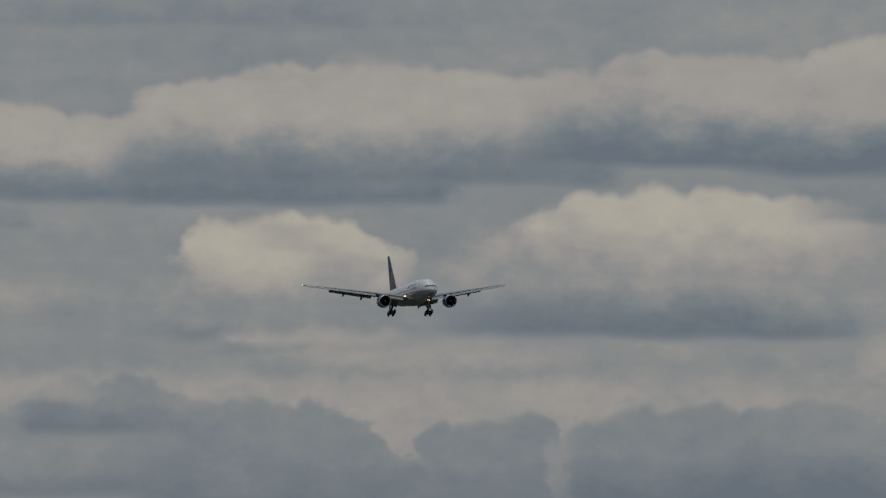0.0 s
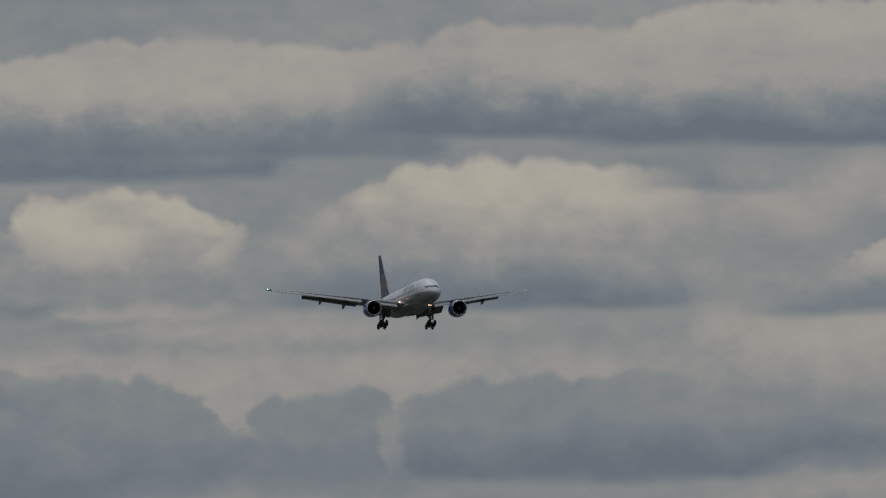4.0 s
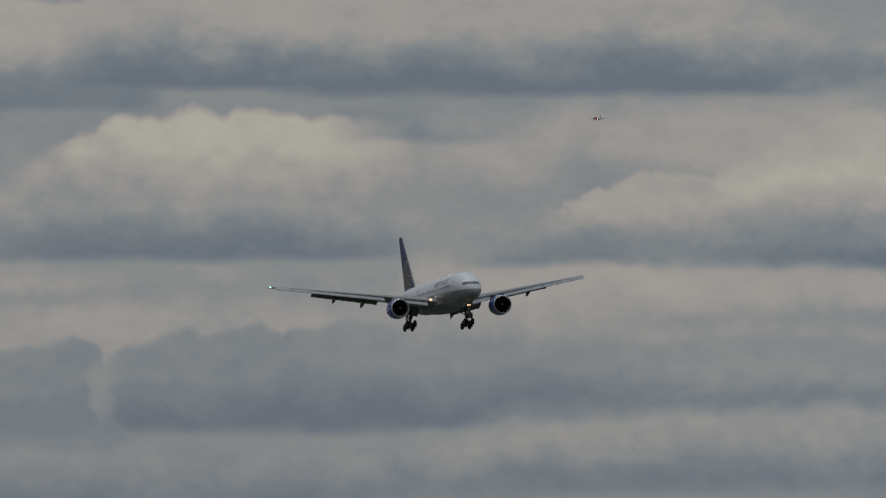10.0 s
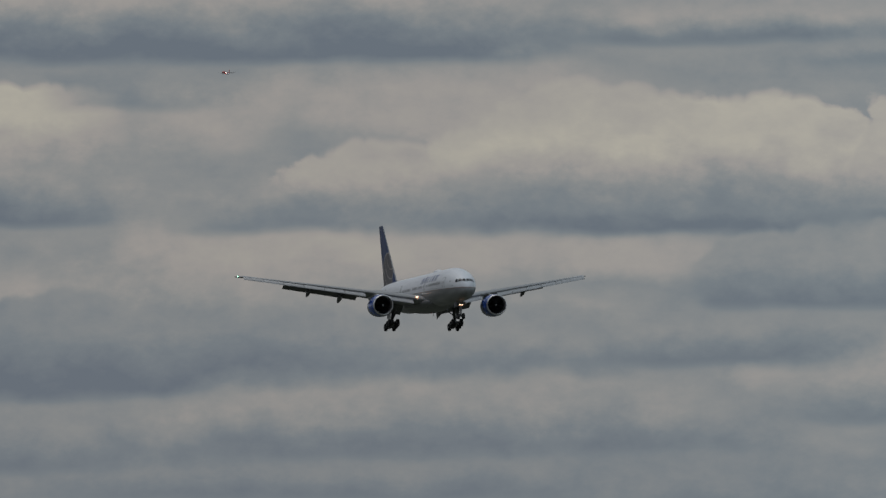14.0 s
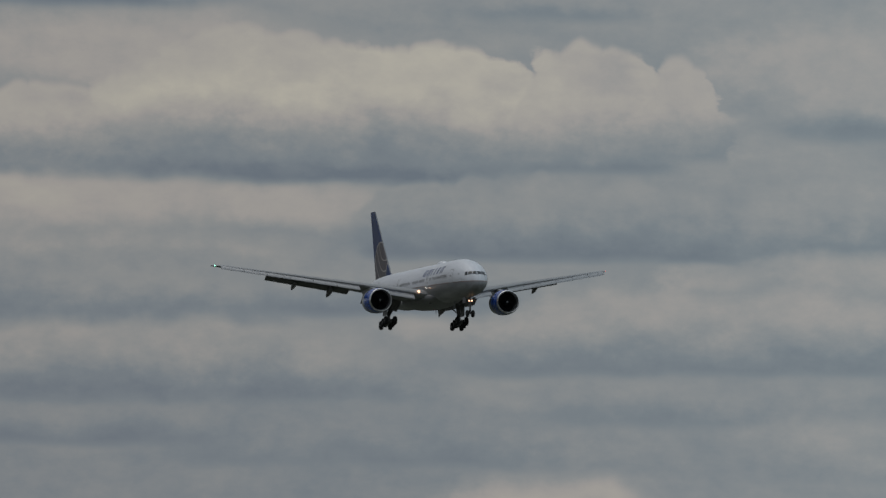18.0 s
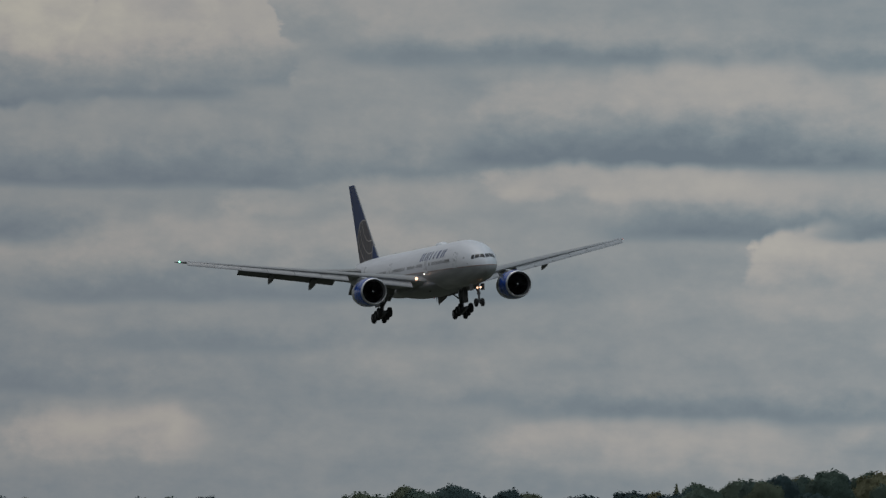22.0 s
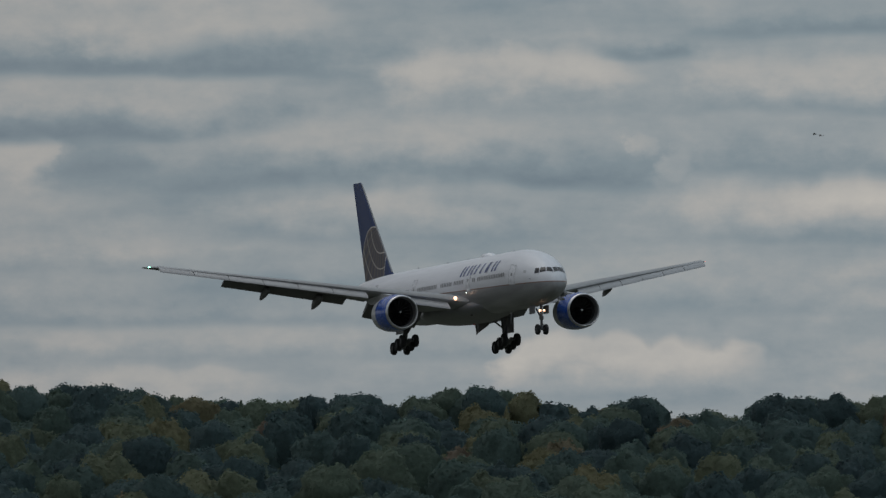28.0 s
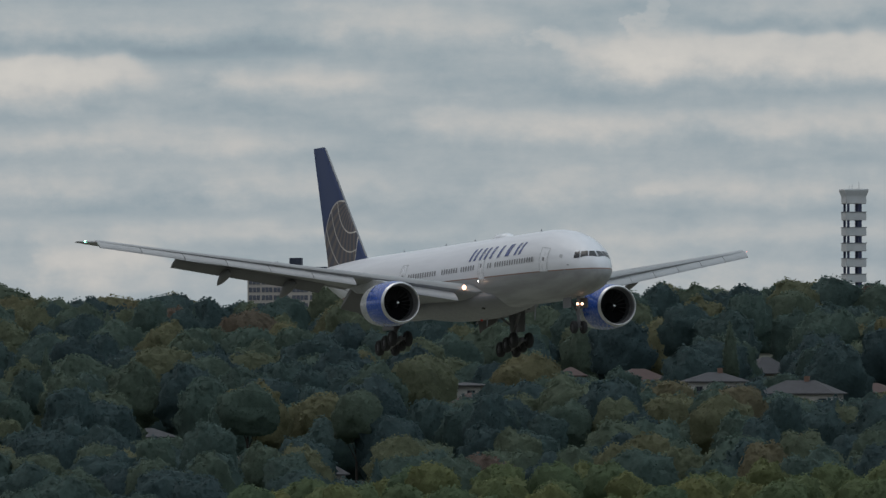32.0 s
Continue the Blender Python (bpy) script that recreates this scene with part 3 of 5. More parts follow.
def crown_mesh(rng, wide, tall, leaves, leaf, spire=False):
    """A crown of heaped foliage: a puffed hull with loose leaf clumps all over it; the base of the crown is at z = 0."""
    off = Vector((rng.uniform(0, 90), rng.uniform(0, 90), rng.uniform(0, 90)))
    skew = [rng.uniform(0.86, 1.14) for _ in range(3)]

    def surface(o):
        puff = 0.60 - noise.voronoi(o * 1.75 + off)[0][0]
        small = 0.45 - noise.voronoi(o * 4.0 + off)[0][0]
        k = 0.84 + 0.46 * puff + 0.30 * small + 0.12 * noise.noise(o * 7.0 + off)
        flat = math.hypot(o.x, o.y) + 1e-6
        if spire:
            h = (o.z + 1) / 2
            r = wide * 0.5 * (1 - h) ** 0.8 * (0.82 + 0.4 * puff + 0.35 * small) * min(1.0, h * 9 + 0.25)
            return Vector((o.x / flat * r, o.y / flat * r, h * tall))
        wall = flat if o.z > 0 else 0.65 + 0.35 * flat       # the skirt of the crown hangs nearly straight
        return Vector((o.x / flat * wall * wide * 0.5 * k * skew[0], o.y / flat * wall * wide * 0.5 * k * skew[1], o.z * k * skew[2]))

    hull_v = [surface(o) for o in BALL_V]
    co = np.array(hull_v)
    if not spire:
        co[:, 2] = (co[:, 2] - co[:, 2].min()) / np.ptp(co[:, 2]) * tall
    tri = np.array(BALL_F)
    fn = np.cross(co[tri[:, 1]] - co[tri[:, 0]], co[tri[:, 2]] - co[tri[:, 0]])
    vn = np.zeros_like(co)
    for c in range(3):
        np.add.at(vn, tri[:, c], fn)
    vn /= np.linalg.norm(vn, axis=1, keepdims=True) + 1e-9
    mid = np.array((0, 0, tall * 0.35))
    out = co - mid
    out /= np.linalg.norm(out, axis=1, keepdims=True) + 1e-9
    vn = vn * 0.85 + out * 0.35
    vn /= np.linalg.norm(vn, axis=1, keepdims=True) + 1e-9
    verts, faces = [tuple(p) for p in co * (1, 1, 0.985)], [tuple(f) for f in BALL_F]
    normals = [tuple(n) for n in vn]
    area = np.linalg.norm(fn, axis=1) * (0.35 + np.clip(fn[:, 2] / (np.linalg.norm(fn, axis=1) + 1e-9) + 0.5, 0, 1))
    picks = rng.choices(range(len(tri)), weights=list(area), k=leaves)
    for f in picks:
        a, b, c = (Vector(co[q]) for q in tri[f])
        u, w = rng.random(), rng.random()
        if u + w > 1:
            u, w = 1 - u, 1 - w
        n = Vector(vn[tri[f][0]])
        p = a + (b - a) * u + (c - a) * w + n * leaf * rng.uniform(-0.3, 1.1)
        shade = (n + Vector((rng.uniform(-1, 1), rng.uniform(-1, 1), rng.uniform(-1, 1))) * 0.13).normalized()
        n = (n + Vector((rng.uniform(-1, 1), rng.uniform(-1, 1), rng.uniform(-0.6, 1))) * 0.8).normalized()
        e = Matrix.Rotation(rng.uniform(0, 6.28), 3, n) @ n.orthogonal().normalized()
        g = n.cross(e)
        s = leaf * rng.uniform(0.5, 1.2)
        k = len(verts)
        verts += [tuple(p + e * s), tuple(p + g * s * 0.8 - e * s * 0.5), tuple(p - g * s * 0.8 - e * s * rng.uniform(0.3, 0.8))]
        faces.append((k, k + 1, k + 2))
        normals += [tuple(shade)] * 3
    return verts, faces, normals


def round_off(me, normals):
    """Shade the leaf clumps along the rounding of the crown, as dense foliage does."""
    me.polygons.foreach_set("use_smooth", np.ones(len(me.polygons), dtype=bool))
    me.normals_split_custom_set_from_vertices(normals)


def as_mesh(name, geometry, mat):
    me = bpy.data.meshes.new(name)
    me.from_pydata(geometry[0], [], geometry[1])
    round_off(me, geometry[2])
    me.materials.append(mat)
    return me


rng = random.Random(7)
CROWNS = []
for i in range(9):
    wide, tall = rng.uniform(9.5, 14.5), rng.uniform(11.0, 14.5)
    CROWNS.append((crown_mesh(rng, wide, tall, 1300, 0.36), wide, tall))
SPIRES = [(crown_mesh(rng, 5.6, 14.0, 700, 0.34, spire=True), 5.6, 14.0)]
SMALL = [(crown_mesh(rng, 8.5, 7.5, 900, 0.30), 8.5, 7.5) for i in range(3)]
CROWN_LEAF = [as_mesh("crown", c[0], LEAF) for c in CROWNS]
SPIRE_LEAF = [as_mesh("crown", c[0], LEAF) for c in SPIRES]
FRESH_LEAF = [as_mesh("crown", c[0], FRESH) for c in SMALL]


def trunk_geometry():
    bm = bmesh.new()
    levels = [(-0.6, 0.55), (0.3, 0.40), (2.0, 0.32), (4.5, 0.25), (8.0, 0.14)]
    rings = [[(r * math.cos(k * 0.785) + 0.05 * i, r * math.sin(k * 0.785), z) for k in range(8)] for i, (z, r) in enumerate(levels)]
    bm = loft(rings)
    for k in range(5):
        a = k * 1.257
        q = rod((0.1, 0, 3.0 + 0.6 * k), (2.4 * math.cos(a), 2.4 * math.sin(a), 5.5 + 0.8 * k), 0.13, 6, 0.05)
        me = bpy.data.meshes.new("limb")
        q.to_mesh(me)
        q.free()
        bm.from_mesh(me)
        bpy.data.meshes.remove(me)
    return bm


_bm = trunk_geometry()
TRUNK = bpy.data.meshes.new("trunk")
_bm.to_mesh(TRUNK)
_bm.free()
TRUNK.materials.append(BARK)

# clearings for the houses: bearing, distance, half width in degrees, depth in front
HOUSES = [
    (14.892, 2640, -0.115, 11.0, 9, 5.2, 1.7, 8, 1.5, "cream", "grey"),
    (15.247, 2600, -0.165, 14.0, 9, 3.2, 2.4, -14, 1.4, "cream", "grey"),
    (15.101, 2760, -0.082, 9.0, 8, 3.4, 3.2, 30, 0.2, "tan", "grey"),
    (13.867, 2560, -0.129, 7.2, 7, 3.8, 0.5, -12, 2.8, "cream", "grey"),
    (13.892, 2500, -0.201, 6.0, 6, 2.6, 1.8, -8, 0.2, "tan", "brown"),
    (12.567, 2470, -0.338, 7.6, 7, 2.8, 1.5, 10, 0.5, "cream", "grey"),
    (13.322, 2330, -0.493, 4.2, 5, 2.6, 1.4, 0, 0.5, "cream", "grey"),
    (14.578, 2740, -0.109, 10, 8, 3.2, 2.2, 15, 0.1, "tan", "brown"),
    (14.299, 2780, -0.090, 5.5, 7, 3, 1.6, 0, 0.1, "tan", "brown"),
    (14.694, 2560, -0.240, 7.0, 8, 4, 1.6, -5, 0.3, "tan", "brown"),
    (15.554, 2640, -0.162, 8, 8, 3, 1.8, -10, 0.1, "tan", "brown"),
]


def kept_low(a, r, top):
    """The height that leaves the houses in view from across the valley; far below ground where a house stands."""
    for hb, hd, he, w, d, wall, rise, turn, shown, s, ro in HOUSES:
        half = math.degrees((w * 0.5 + (4.5 if shown > 2 else 2.5)) / hd)
        if abs(a - hb) < half and hd - 300 < r < hd + 7:
            if r > hd - 10:
                return -99.0
            uneven = 0.55 + 0.75 * math.sin(a * 97 + r * 1.7)
            return min(top, EYE + r * math.tan(radians(he)) - shown * uneven)
    return top


def plant_trees():
    rng = random.Random(21)
    spots = []
    # the skyline stand: tops follow the bluff's rim
    a = 3.8
    while a < 17.4:
        for d in (0, 1, 2):
            r = RIM_AT + 18 * d + rng.uniform(-8, 8)
            b = a + rng.uniform(-0.06, 0.06)
            top = EYE + r * math.tan(radians(skyline(b))) + rng.uniform(-0.8, 1.0) - 0.2 * d
            spots.append((b, r, top, "spire" if rng.random() < 0.03 else "round"))
        a += 0.17
    # the slope
    r = 1960.0
    while r < 2975:
        step = 13.2
        n = int((17.2 - 5.4) / math.degrees(step / r))
        for i in range(n):
            b = 5.4 + (i + rng.uniform(0.1, 0.9)) * math.degrees(step / r)
            rr = r + rng.uniform(-7, 7)
            x, y = rr * math.sin(radians(b)), rr * math.cos(radians(b))
            g = land(x, y)
            lean = 0.75 if rr < 2320 else 1.0
            top = g + rng.uniform(10.0, 17.5) * lean
            # only crowns that the far side of the valley can see
            if math.degrees(math.atan2(top - EYE, rr)) < float(np.interp(b, [5.4, 8.0, 9.8, 11.8], [0.0, -0.25, -0.52, -0.78])):
                continue
            limit = EYE + rr * math.tan(radians(skyline(b) - 0.02))
            top = min(top, limit)
            top = kept_low(b, rr, top)
            if top < g + 4.0:
                continue
            kind = "fresh" if (rr < 2165 and b > 12.9) else ("spire" if rng.random() < 0.05 else "round")
            spots.append((b, rr, top, kind))
        r += 22 if r < 2700 else 30
    return spots


SPOTS = plant_trees()
SPOTS.sort(key=lambda s: s[1])


def tree_matrix(rng, b, r, top, kind):
    x, y = r * math.sin(radians(b)), r * math.cos(radians(b))
    if kind == "spire":
        i, tall = 0, 14.0
        k = rng.uniform(0.75, 1.0)
    elif kind == "fresh":
        i = rng.randrange(len(SMALL))
        tall = SMALL[i][2]
        k = rng.uniform(0.85, 1.15)
    else:
        i = rng.randrange(len(CROWNS))
        tall = CROWNS[i][2]
        k = rng.uniform(0.78, 1.30) * (0.85 if r < 2400 else 1.0)
    base = top - tall * k
    return i, x, y, base, k, rng.uniform(0, 360)


def single_tree(spec):
    b, r, top, kind = spec
    i, x, y, base, k, turn = tree_matrix(rng, *spec)
    g = min(land(x, y), base + 3.0)
    holder = new("tree")
    holder.empty_display_size = 0.5
    holder.matrix_world = pose(x, y, g, 0, 0, turn)
    me = {"spire": SPIRE_LEAF, "fresh": FRESH_LEAF, "round": CROWN_LEAF}[kind][i]
    crown = new("crown", me)
    crown.parent = holder
    crown.matrix_basis = Matrix.Translation((0, 0, base - g)) @ Matrix.Diagonal((k, k, k, 1))
    stem = new("trunk", TRUNK)
    stem.parent = holder
    tall = max(0.35, (base - g + 4.5 * k) / 8.0)
    stem.matrix_basis = Matrix.Diagonal((k, k, tall, 1))
    words = {"spire": "narrow dark conifer standing among the woods", "fresh": "small yellow-green broadleaf tree at the valley edge", "round": "broadleaf tree in muted autumn green on the bluff"}[kind]
    tagged(holder, words, "tree", "trees of the wooded bluff")


def woods(specs):
    """The rest of the wood, as one mesh."""
    vs, fs, ns, tones, off = [], [], [], [], 0
    for spec in specs:
        i, x, y, base, k, turn = tree_matrix(rng, *spec)
        src = {"spire": SPIRES, "fresh": SMALL, "round": CROWNS}[spec[3]][i][0]
        v = np.array(src[0])
        c, s = math.cos(radians(turn)), math.sin(radians(turn))
        vs.append(np.stack([(v[:, 0] * c - v[:, 1] * s) * k + x, (v[:, 0] * s + v[:, 1] * c) * k + y, v[:, 2] * k + base], 1))
        q = np.array(src[2])
        ns.append(np.stack([q[:, 0] * c - q[:, 1] * s, q[:, 0] * s + q[:, 1] * c, q[:, 2]], 1))
        fs.append(np.array(src[1]) + off)
        tones.append(np.full(len(v), rng.random()))
        off += len(v)
    vs, fs = np.concatenate(vs), np.concatenate(fs)
    me = bpy.data.meshes.new("woodland")
    me.vertices.add(len(vs))
    me.vertices.foreach_set("co", vs.ravel())
    me.loops.add(fs.size)
    me.loops.foreach_set("vertex_index", fs.ravel().astype(np.int32))
    me.polygons.add(len(fs))
    me.polygons.foreach_set("loop_start", np.arange(0, fs.size, 3, dtype=np.int32))
    me.update(calc_edges=True)
    round_off(me, np.concatenate(ns))
    tone = me.attributes.new("tone", "FLOAT", "POINT")
    tone.data.foreach_set("value", np.concatenate(tones))
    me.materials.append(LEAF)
    tagged(new("woodland", me), "dense autumn woodland in green, olive and rust", "woods", kind="stuff")


FRONT = [s for s in SPOTS if 11.5 < s[0] < 15.9]
SINGLE = FRONT[:290]
for s in SINGLE:
    single_tree(s)
chosen = set(SINGLE)
woods([s for s in SPOTS if s not in chosen])


# ---- houses ----
def hip_roof(w, d, z, rise, over):
    bm = bmesh.new()
    a, b, k = w / 2 + over, d / 2 + over, max(0.4, (w - d) / 2 + 0.3)
    v = [bm.verts.new(p) for p in ((-a, -b, z), (a, -b, z), (a, b, z), (-a, b, z), (-k, 0, z + rise), (k, 0, z + rise))]
    lower = [bm.verts.new((p.co.x, p.co.y, z - 0.22)) for p in v[:4]]
    for f in ((0, 1, 5, 4), (1, 2, 5), (2, 3, 4, 5), (3, 0, 4)):
        bm.faces.new([v[i] for i in f])
    for i in range(4):
        bm.faces.new((v[i], lower[i], lower[(i + 1) % 4], v[(i + 1) % 4]))
    bm.faces.new(lower)
    return bm


def house(hb, hd, he, w, d, wall, rise, turn, shown, siding, roof):
    x, y = hd * math.sin(radians(hb)), hd * math.cos(radians(hb))
    eaves = EYE + hd * math.tan(radians(he)) - 0.2
    g = eaves - wall
    holder = new("house")
    holder.matrix_world = pose(x, y, g, 0, 0, -hb + turn)
    skin = SIDING if siding == "cream" else SIDING_TAN
    depth = max(2.0, g - land(x, y) + 2.0)
    part("wall", a_box((-w / 2, -d / 2, -depth), (w / 2, d / 2, wall)), skin, holder)
    top = part("roof", hip_roof(w, d, wall + 0.1, rise, 0.7), ROOF if roof == "grey" else ROOF_BROWN, holder, roof + " shingle hip roof")
    n = max(2, int(w / 3.2))
    for level in range(1 if wall < 4.5 else 2):
        for i in range(n):
            cx = -w / 2 + (i + 0.5) * w / n
            cz = wall - 1.5 - 2.6 * level
            win = part("window", a_box((cx - 0.75, -d / 2 - 0.06, cz - 0.65), (cx + 0.75, -d / 2 + 0.02, cz + 0.65)), TRIM, holder)
            part("pane", a_box((cx - 0.65, -d / 2 - 0.09, cz - 0.55), (cx - 0.04, -d / 2 - 0.05, cz + 0.55)), WINDOW, win)
            part("pane", a_box((cx + 0.04, -d / 2 - 0.09, cz - 0.55), (cx + 0.65, -d / 2 - 0.05, cz + 0.55)), WINDOW, win)
    if w > 10:
        part("chimney", a_box((w * 0.05, -0.5, wall), (w * 0.05 + 0.9, 0.4, wall + rise + 0.9), bevel=0.04), BRICK, top)
    if wall > 4.5:
        part("canopy", hip_roof(w * 0.45, 3.0, 0.0, 0.8, 0.3), ROOF, holder, "low entrance roof")
        holder.children[-1].matrix_basis = pose(w * 0.32, -d / 2 - 1.2, wall - 2.6)
    tagged(holder, "%s-sided suburban house with a %s hip roof among trees" % (siding, roof), "house", "houses in the woods")


for h in HOUSES:
    house(*h)


# ---- office block ----
def office_block():
    b, r = 13.154, 4650.0
    x, y = r * math.sin(radians(b)), r * math.cos(radians(b))
    top = EYE + r * math.tan(radians(0.330))
    m = r / 24647.0                   # metres across one step of the far view
    holder = new("office_building")
    g = land(x, y)
    holder.matrix_world = pose(x, y, g, 0, 0, -b - 6)
    h, w, d = top - g, 159 * m, 70 * m
    part("wall", a_box((-w / 2, 0, -2), (w / 2, d, h)), CONCRETE, holder)
    floor = 13.9 * m
    widths = [(-77, -57), (-54, -35), (-33, -14), (-12, -7), (0, 14), (14.5, 28), (32, 45), (48, 63), (66, 79)]
    for k in range(7):
        z = h - 11.0 * m - k * floor
        if z < 3:
            break
        for a, c in widths:
            win = part("window", a_box((a * m, -0.10, z - 8.5 * m), (c * m, 0.1, z)), OFFICE_GLASS, holder)
            cut = max(1, round((c - a) / 7))
            for q in range(1, cut):
                xx = (a + (c - a) * q / cut) * m
                part("mullion", a_box((xx - 0.06, -0.16, z - 8.5 * m), (xx + 0.06, -0.1, z)), CONCRETE, win)
    part("sign", a_box((1 * m, -0.25, h - 8 * m), (16 * m, -0.06, h - 2 * m), bevel=0.1), PLANT, holder, "dark sign as a plain block")
    pent = part("roof_plant", a_box((-43 * m, d * 0.2, h), (16 * m, d * 0.8, h + 10.5 * m)), PLANT, holder, "dark rooftop plant room")
    part("stair_head", a_box((-7 * m, d * 0.3, h + 10.5 * m), (14 * m, d * 0.7, h + 27.5 * m)), PLANT, pent)
    deck = part("canopy", a_box((14 * m, d * 0.2, h + 9 * m), (59 * m, d * 0.8, h + 11.5 * m)), PLANT, holder, "flat roof canopy on posts")
    for px in (33, 38, 43):
        part("post", rod((px * m, d * 0.3, h - 0.1), (px * m, d * 0.3, h + 9 * m), 0.22), PLANT, deck)
    for px in (-34, -30):
        mast = part("mast", rod((px * m, d * 0.5, h + 9 * m), (px * m, d * 0.5, h + 21 * m), 0.18), PLANT, holder)
        part("antenna", a_box((px * m - 0.35, d * 0.5 - 0.3, h + 15 * m), (px * m + 0.35, d * 0.5 + 0.3, h + 20 * m), bevel=0.08), PLANT, mast)
    tagged(holder, "tan concrete office block with window bands and dark roof plant", "building")


office_block()


# ---- banded tower ----
def banded_tower():
    b, r = 15.465, 3260.0
    m = r / 24647.0
    x, y = r * math.sin(radians(b)), r * math.cos(radians(b))
    top = EYE + r * math.tan(radians(0.672))
    g = land(x, y)
    holder = new("tower")
    holder.matrix_world = pose(x, y, g, 0, 0, -b + 14)
    h = top - g
    z = h - 14 * m
    k = 0
    while z > 1:
        if k == 0:
            part("band", a_box((-18.5 * m, -18.5 * m, z - 12 * m), (18.5 * m, 18.5 * m, z), bevel=0.12), BAND, holder)
        else:
            ring = part("band", a_box((-18.5 * m, -18.5 * m, z - 14 * m), (18.5 * m, 18.5 * m, z), bevel=0.12), BAND, holder)
            part("coping", a_box((-19.3 * m, -19.3 * m, z), (19.3 * m, 19.3 * m, z + 0.18), bevel=0.05), LINE, ring)
        z -= 27.4 * m
        k += 1
    crown = part("parapet", loft([[(sx * q * m, sy * q * m, hh) for sx, sy in ((-1, -1), (1, -1), (1, 1), (-1, 1))] for q, hh in ((18.6, h - 14 * m), (18.8, h - 12 * m), (21.5, h - 4 * m), (21.8, h - 1.5 * m), (21.0, h))]), BAND, holder, "flared pale parapet")
    for ax, ay in ((-13.5, -13.5), (7.5, -13.5), (-13.5, 13.5), (9.0, 13.5)):
        wide = 2.0 if ax < 0 else 3.0
        part("column", a_box(((ax - wide) * m, (ay - wide) * m, -3), ((ax + wide) * m, (ay + wide) * m, h - 14 * m), bevel=0.08), COLUMN, holder)
    for ax, tall in ((-8, 6), (-3, 8), (9.5, 13)):
        part("antenna", rod((ax * m, 0, h - 0.2), (ax * m, 0, h + tall * m), 0.07, 6, 0.03), LINE, crown)
    tagged(holder, "tall open tower with pale stacked bands and blue columns", "tower")


banded_tower()

# ---- the landing airliner ----
# Its space: x ahead, y to port, z up from the wheels' level on the ground; s is the distance behind the nose tip, x = 30 - s.
HULL_R, HULL_Z, HULL_LEN = 2.97, 5.38, 62.7
TITLE = 21.9


def hull(s):
    """Half height, half width and middle height of the hull."""
    if s < 10:
        q = s / 10
        r = HULL_R * (1 - (1 - q) ** 2.15) ** 0.52 if q > 0 else 0.0
        return r, r, HULL_Z - 1.0 * (1 - q) ** 2.3
    if s > 40:
        q = (s - 40) / (HULL_LEN - 40)
        k = (1 - min(1, q) ** 1.9) ** 0.92
        return 0.22 + (HULL_R - 0.22) * k, 0.12 + (HULL_R - 0.12) * k, HULL_Z + 2.25 * q ** 1.75
    return HULL_R, HULL_R, HULL_Z


def skin(s, a, lift=0.0):
    """A point on the hull; a in degrees from the crown, positive to starboard."""
    rv, rh, zc = hull(s)
    n = Vector((0, -math.sin(radians(a)), math.cos(radians(a))))
    return Vector((30 - s, -(rh + lift) * math.sin(radians(a)), zc + (rv + lift) * math.cos(radians(a))))


def patch(corners, lift, nu=6, nv=6):
    """A thin sheet on the hull between four (s, a) corners, in order round."""
    (a, b, c, d) = [Vector(q) for q in corners]
    bm = bmesh.new()
    grid = []
    for i in range(nu + 1):
        row = []
        for j in range(nv + 1):
            u, v = i / nu, j / nv
            p = a.lerp(b, u).lerp(d.lerp(c, u), v)
            row.append(bm.verts.new(skin(p.x, p.y, lift)))
        grid.append(row)
    for i in range(nu):
        for j in range(nv):
            bm.faces.new((grid[i][j], grid[i + 1][j], grid[i + 1][j + 1], grid[i][j + 1]))
    return bm


def airfoil(le, y, z, chord, thick, twist=0.0, n=13, droop=0.0):
    """A closed wing section at spanwise y; le is s of the leading edge."""
    pts = []
    for side in (1, -1):
        for i in range(n):
            k = i if side == 1 else n - i
            q = 0.5 - 0.5 * math.cos(math.pi * k / n)
            t = 5 * thick * (0.2969 * math.sqrt(q) - 0.126 * q - 0.3516 * q * q + 0.2843 * q ** 3 - 0.1036 * q ** 4) * chord
            camber = 0.02 * chord * (1 - (2 * q - 0.8) ** 2)
            x, h = q * chord, side * t + camber
            c, s = math.cos(radians(twist)), math.sin(radians(twist))
            pts.append(Vector((30 - le - (x * c + h * s), y, z + h * c - x * s)))
    return pts


def wing_at(y):
    """Leading edge, chord and height of the wing at |y|."""
    y = abs(y)
    le = float(np.interp(y, [0, 3, 9.8, 30.8], [17.0, 20.4, 25.2, 39.6]))
    te = float(np.interp(y, [0, 3, 9.8, 30.8], [34.4, 34.5, 34.6, 42.05]))
    z = 3.45 + 5.30 * (max(0, y - 2.0) / 28.8) ** 0.94
    return le, te - le, z


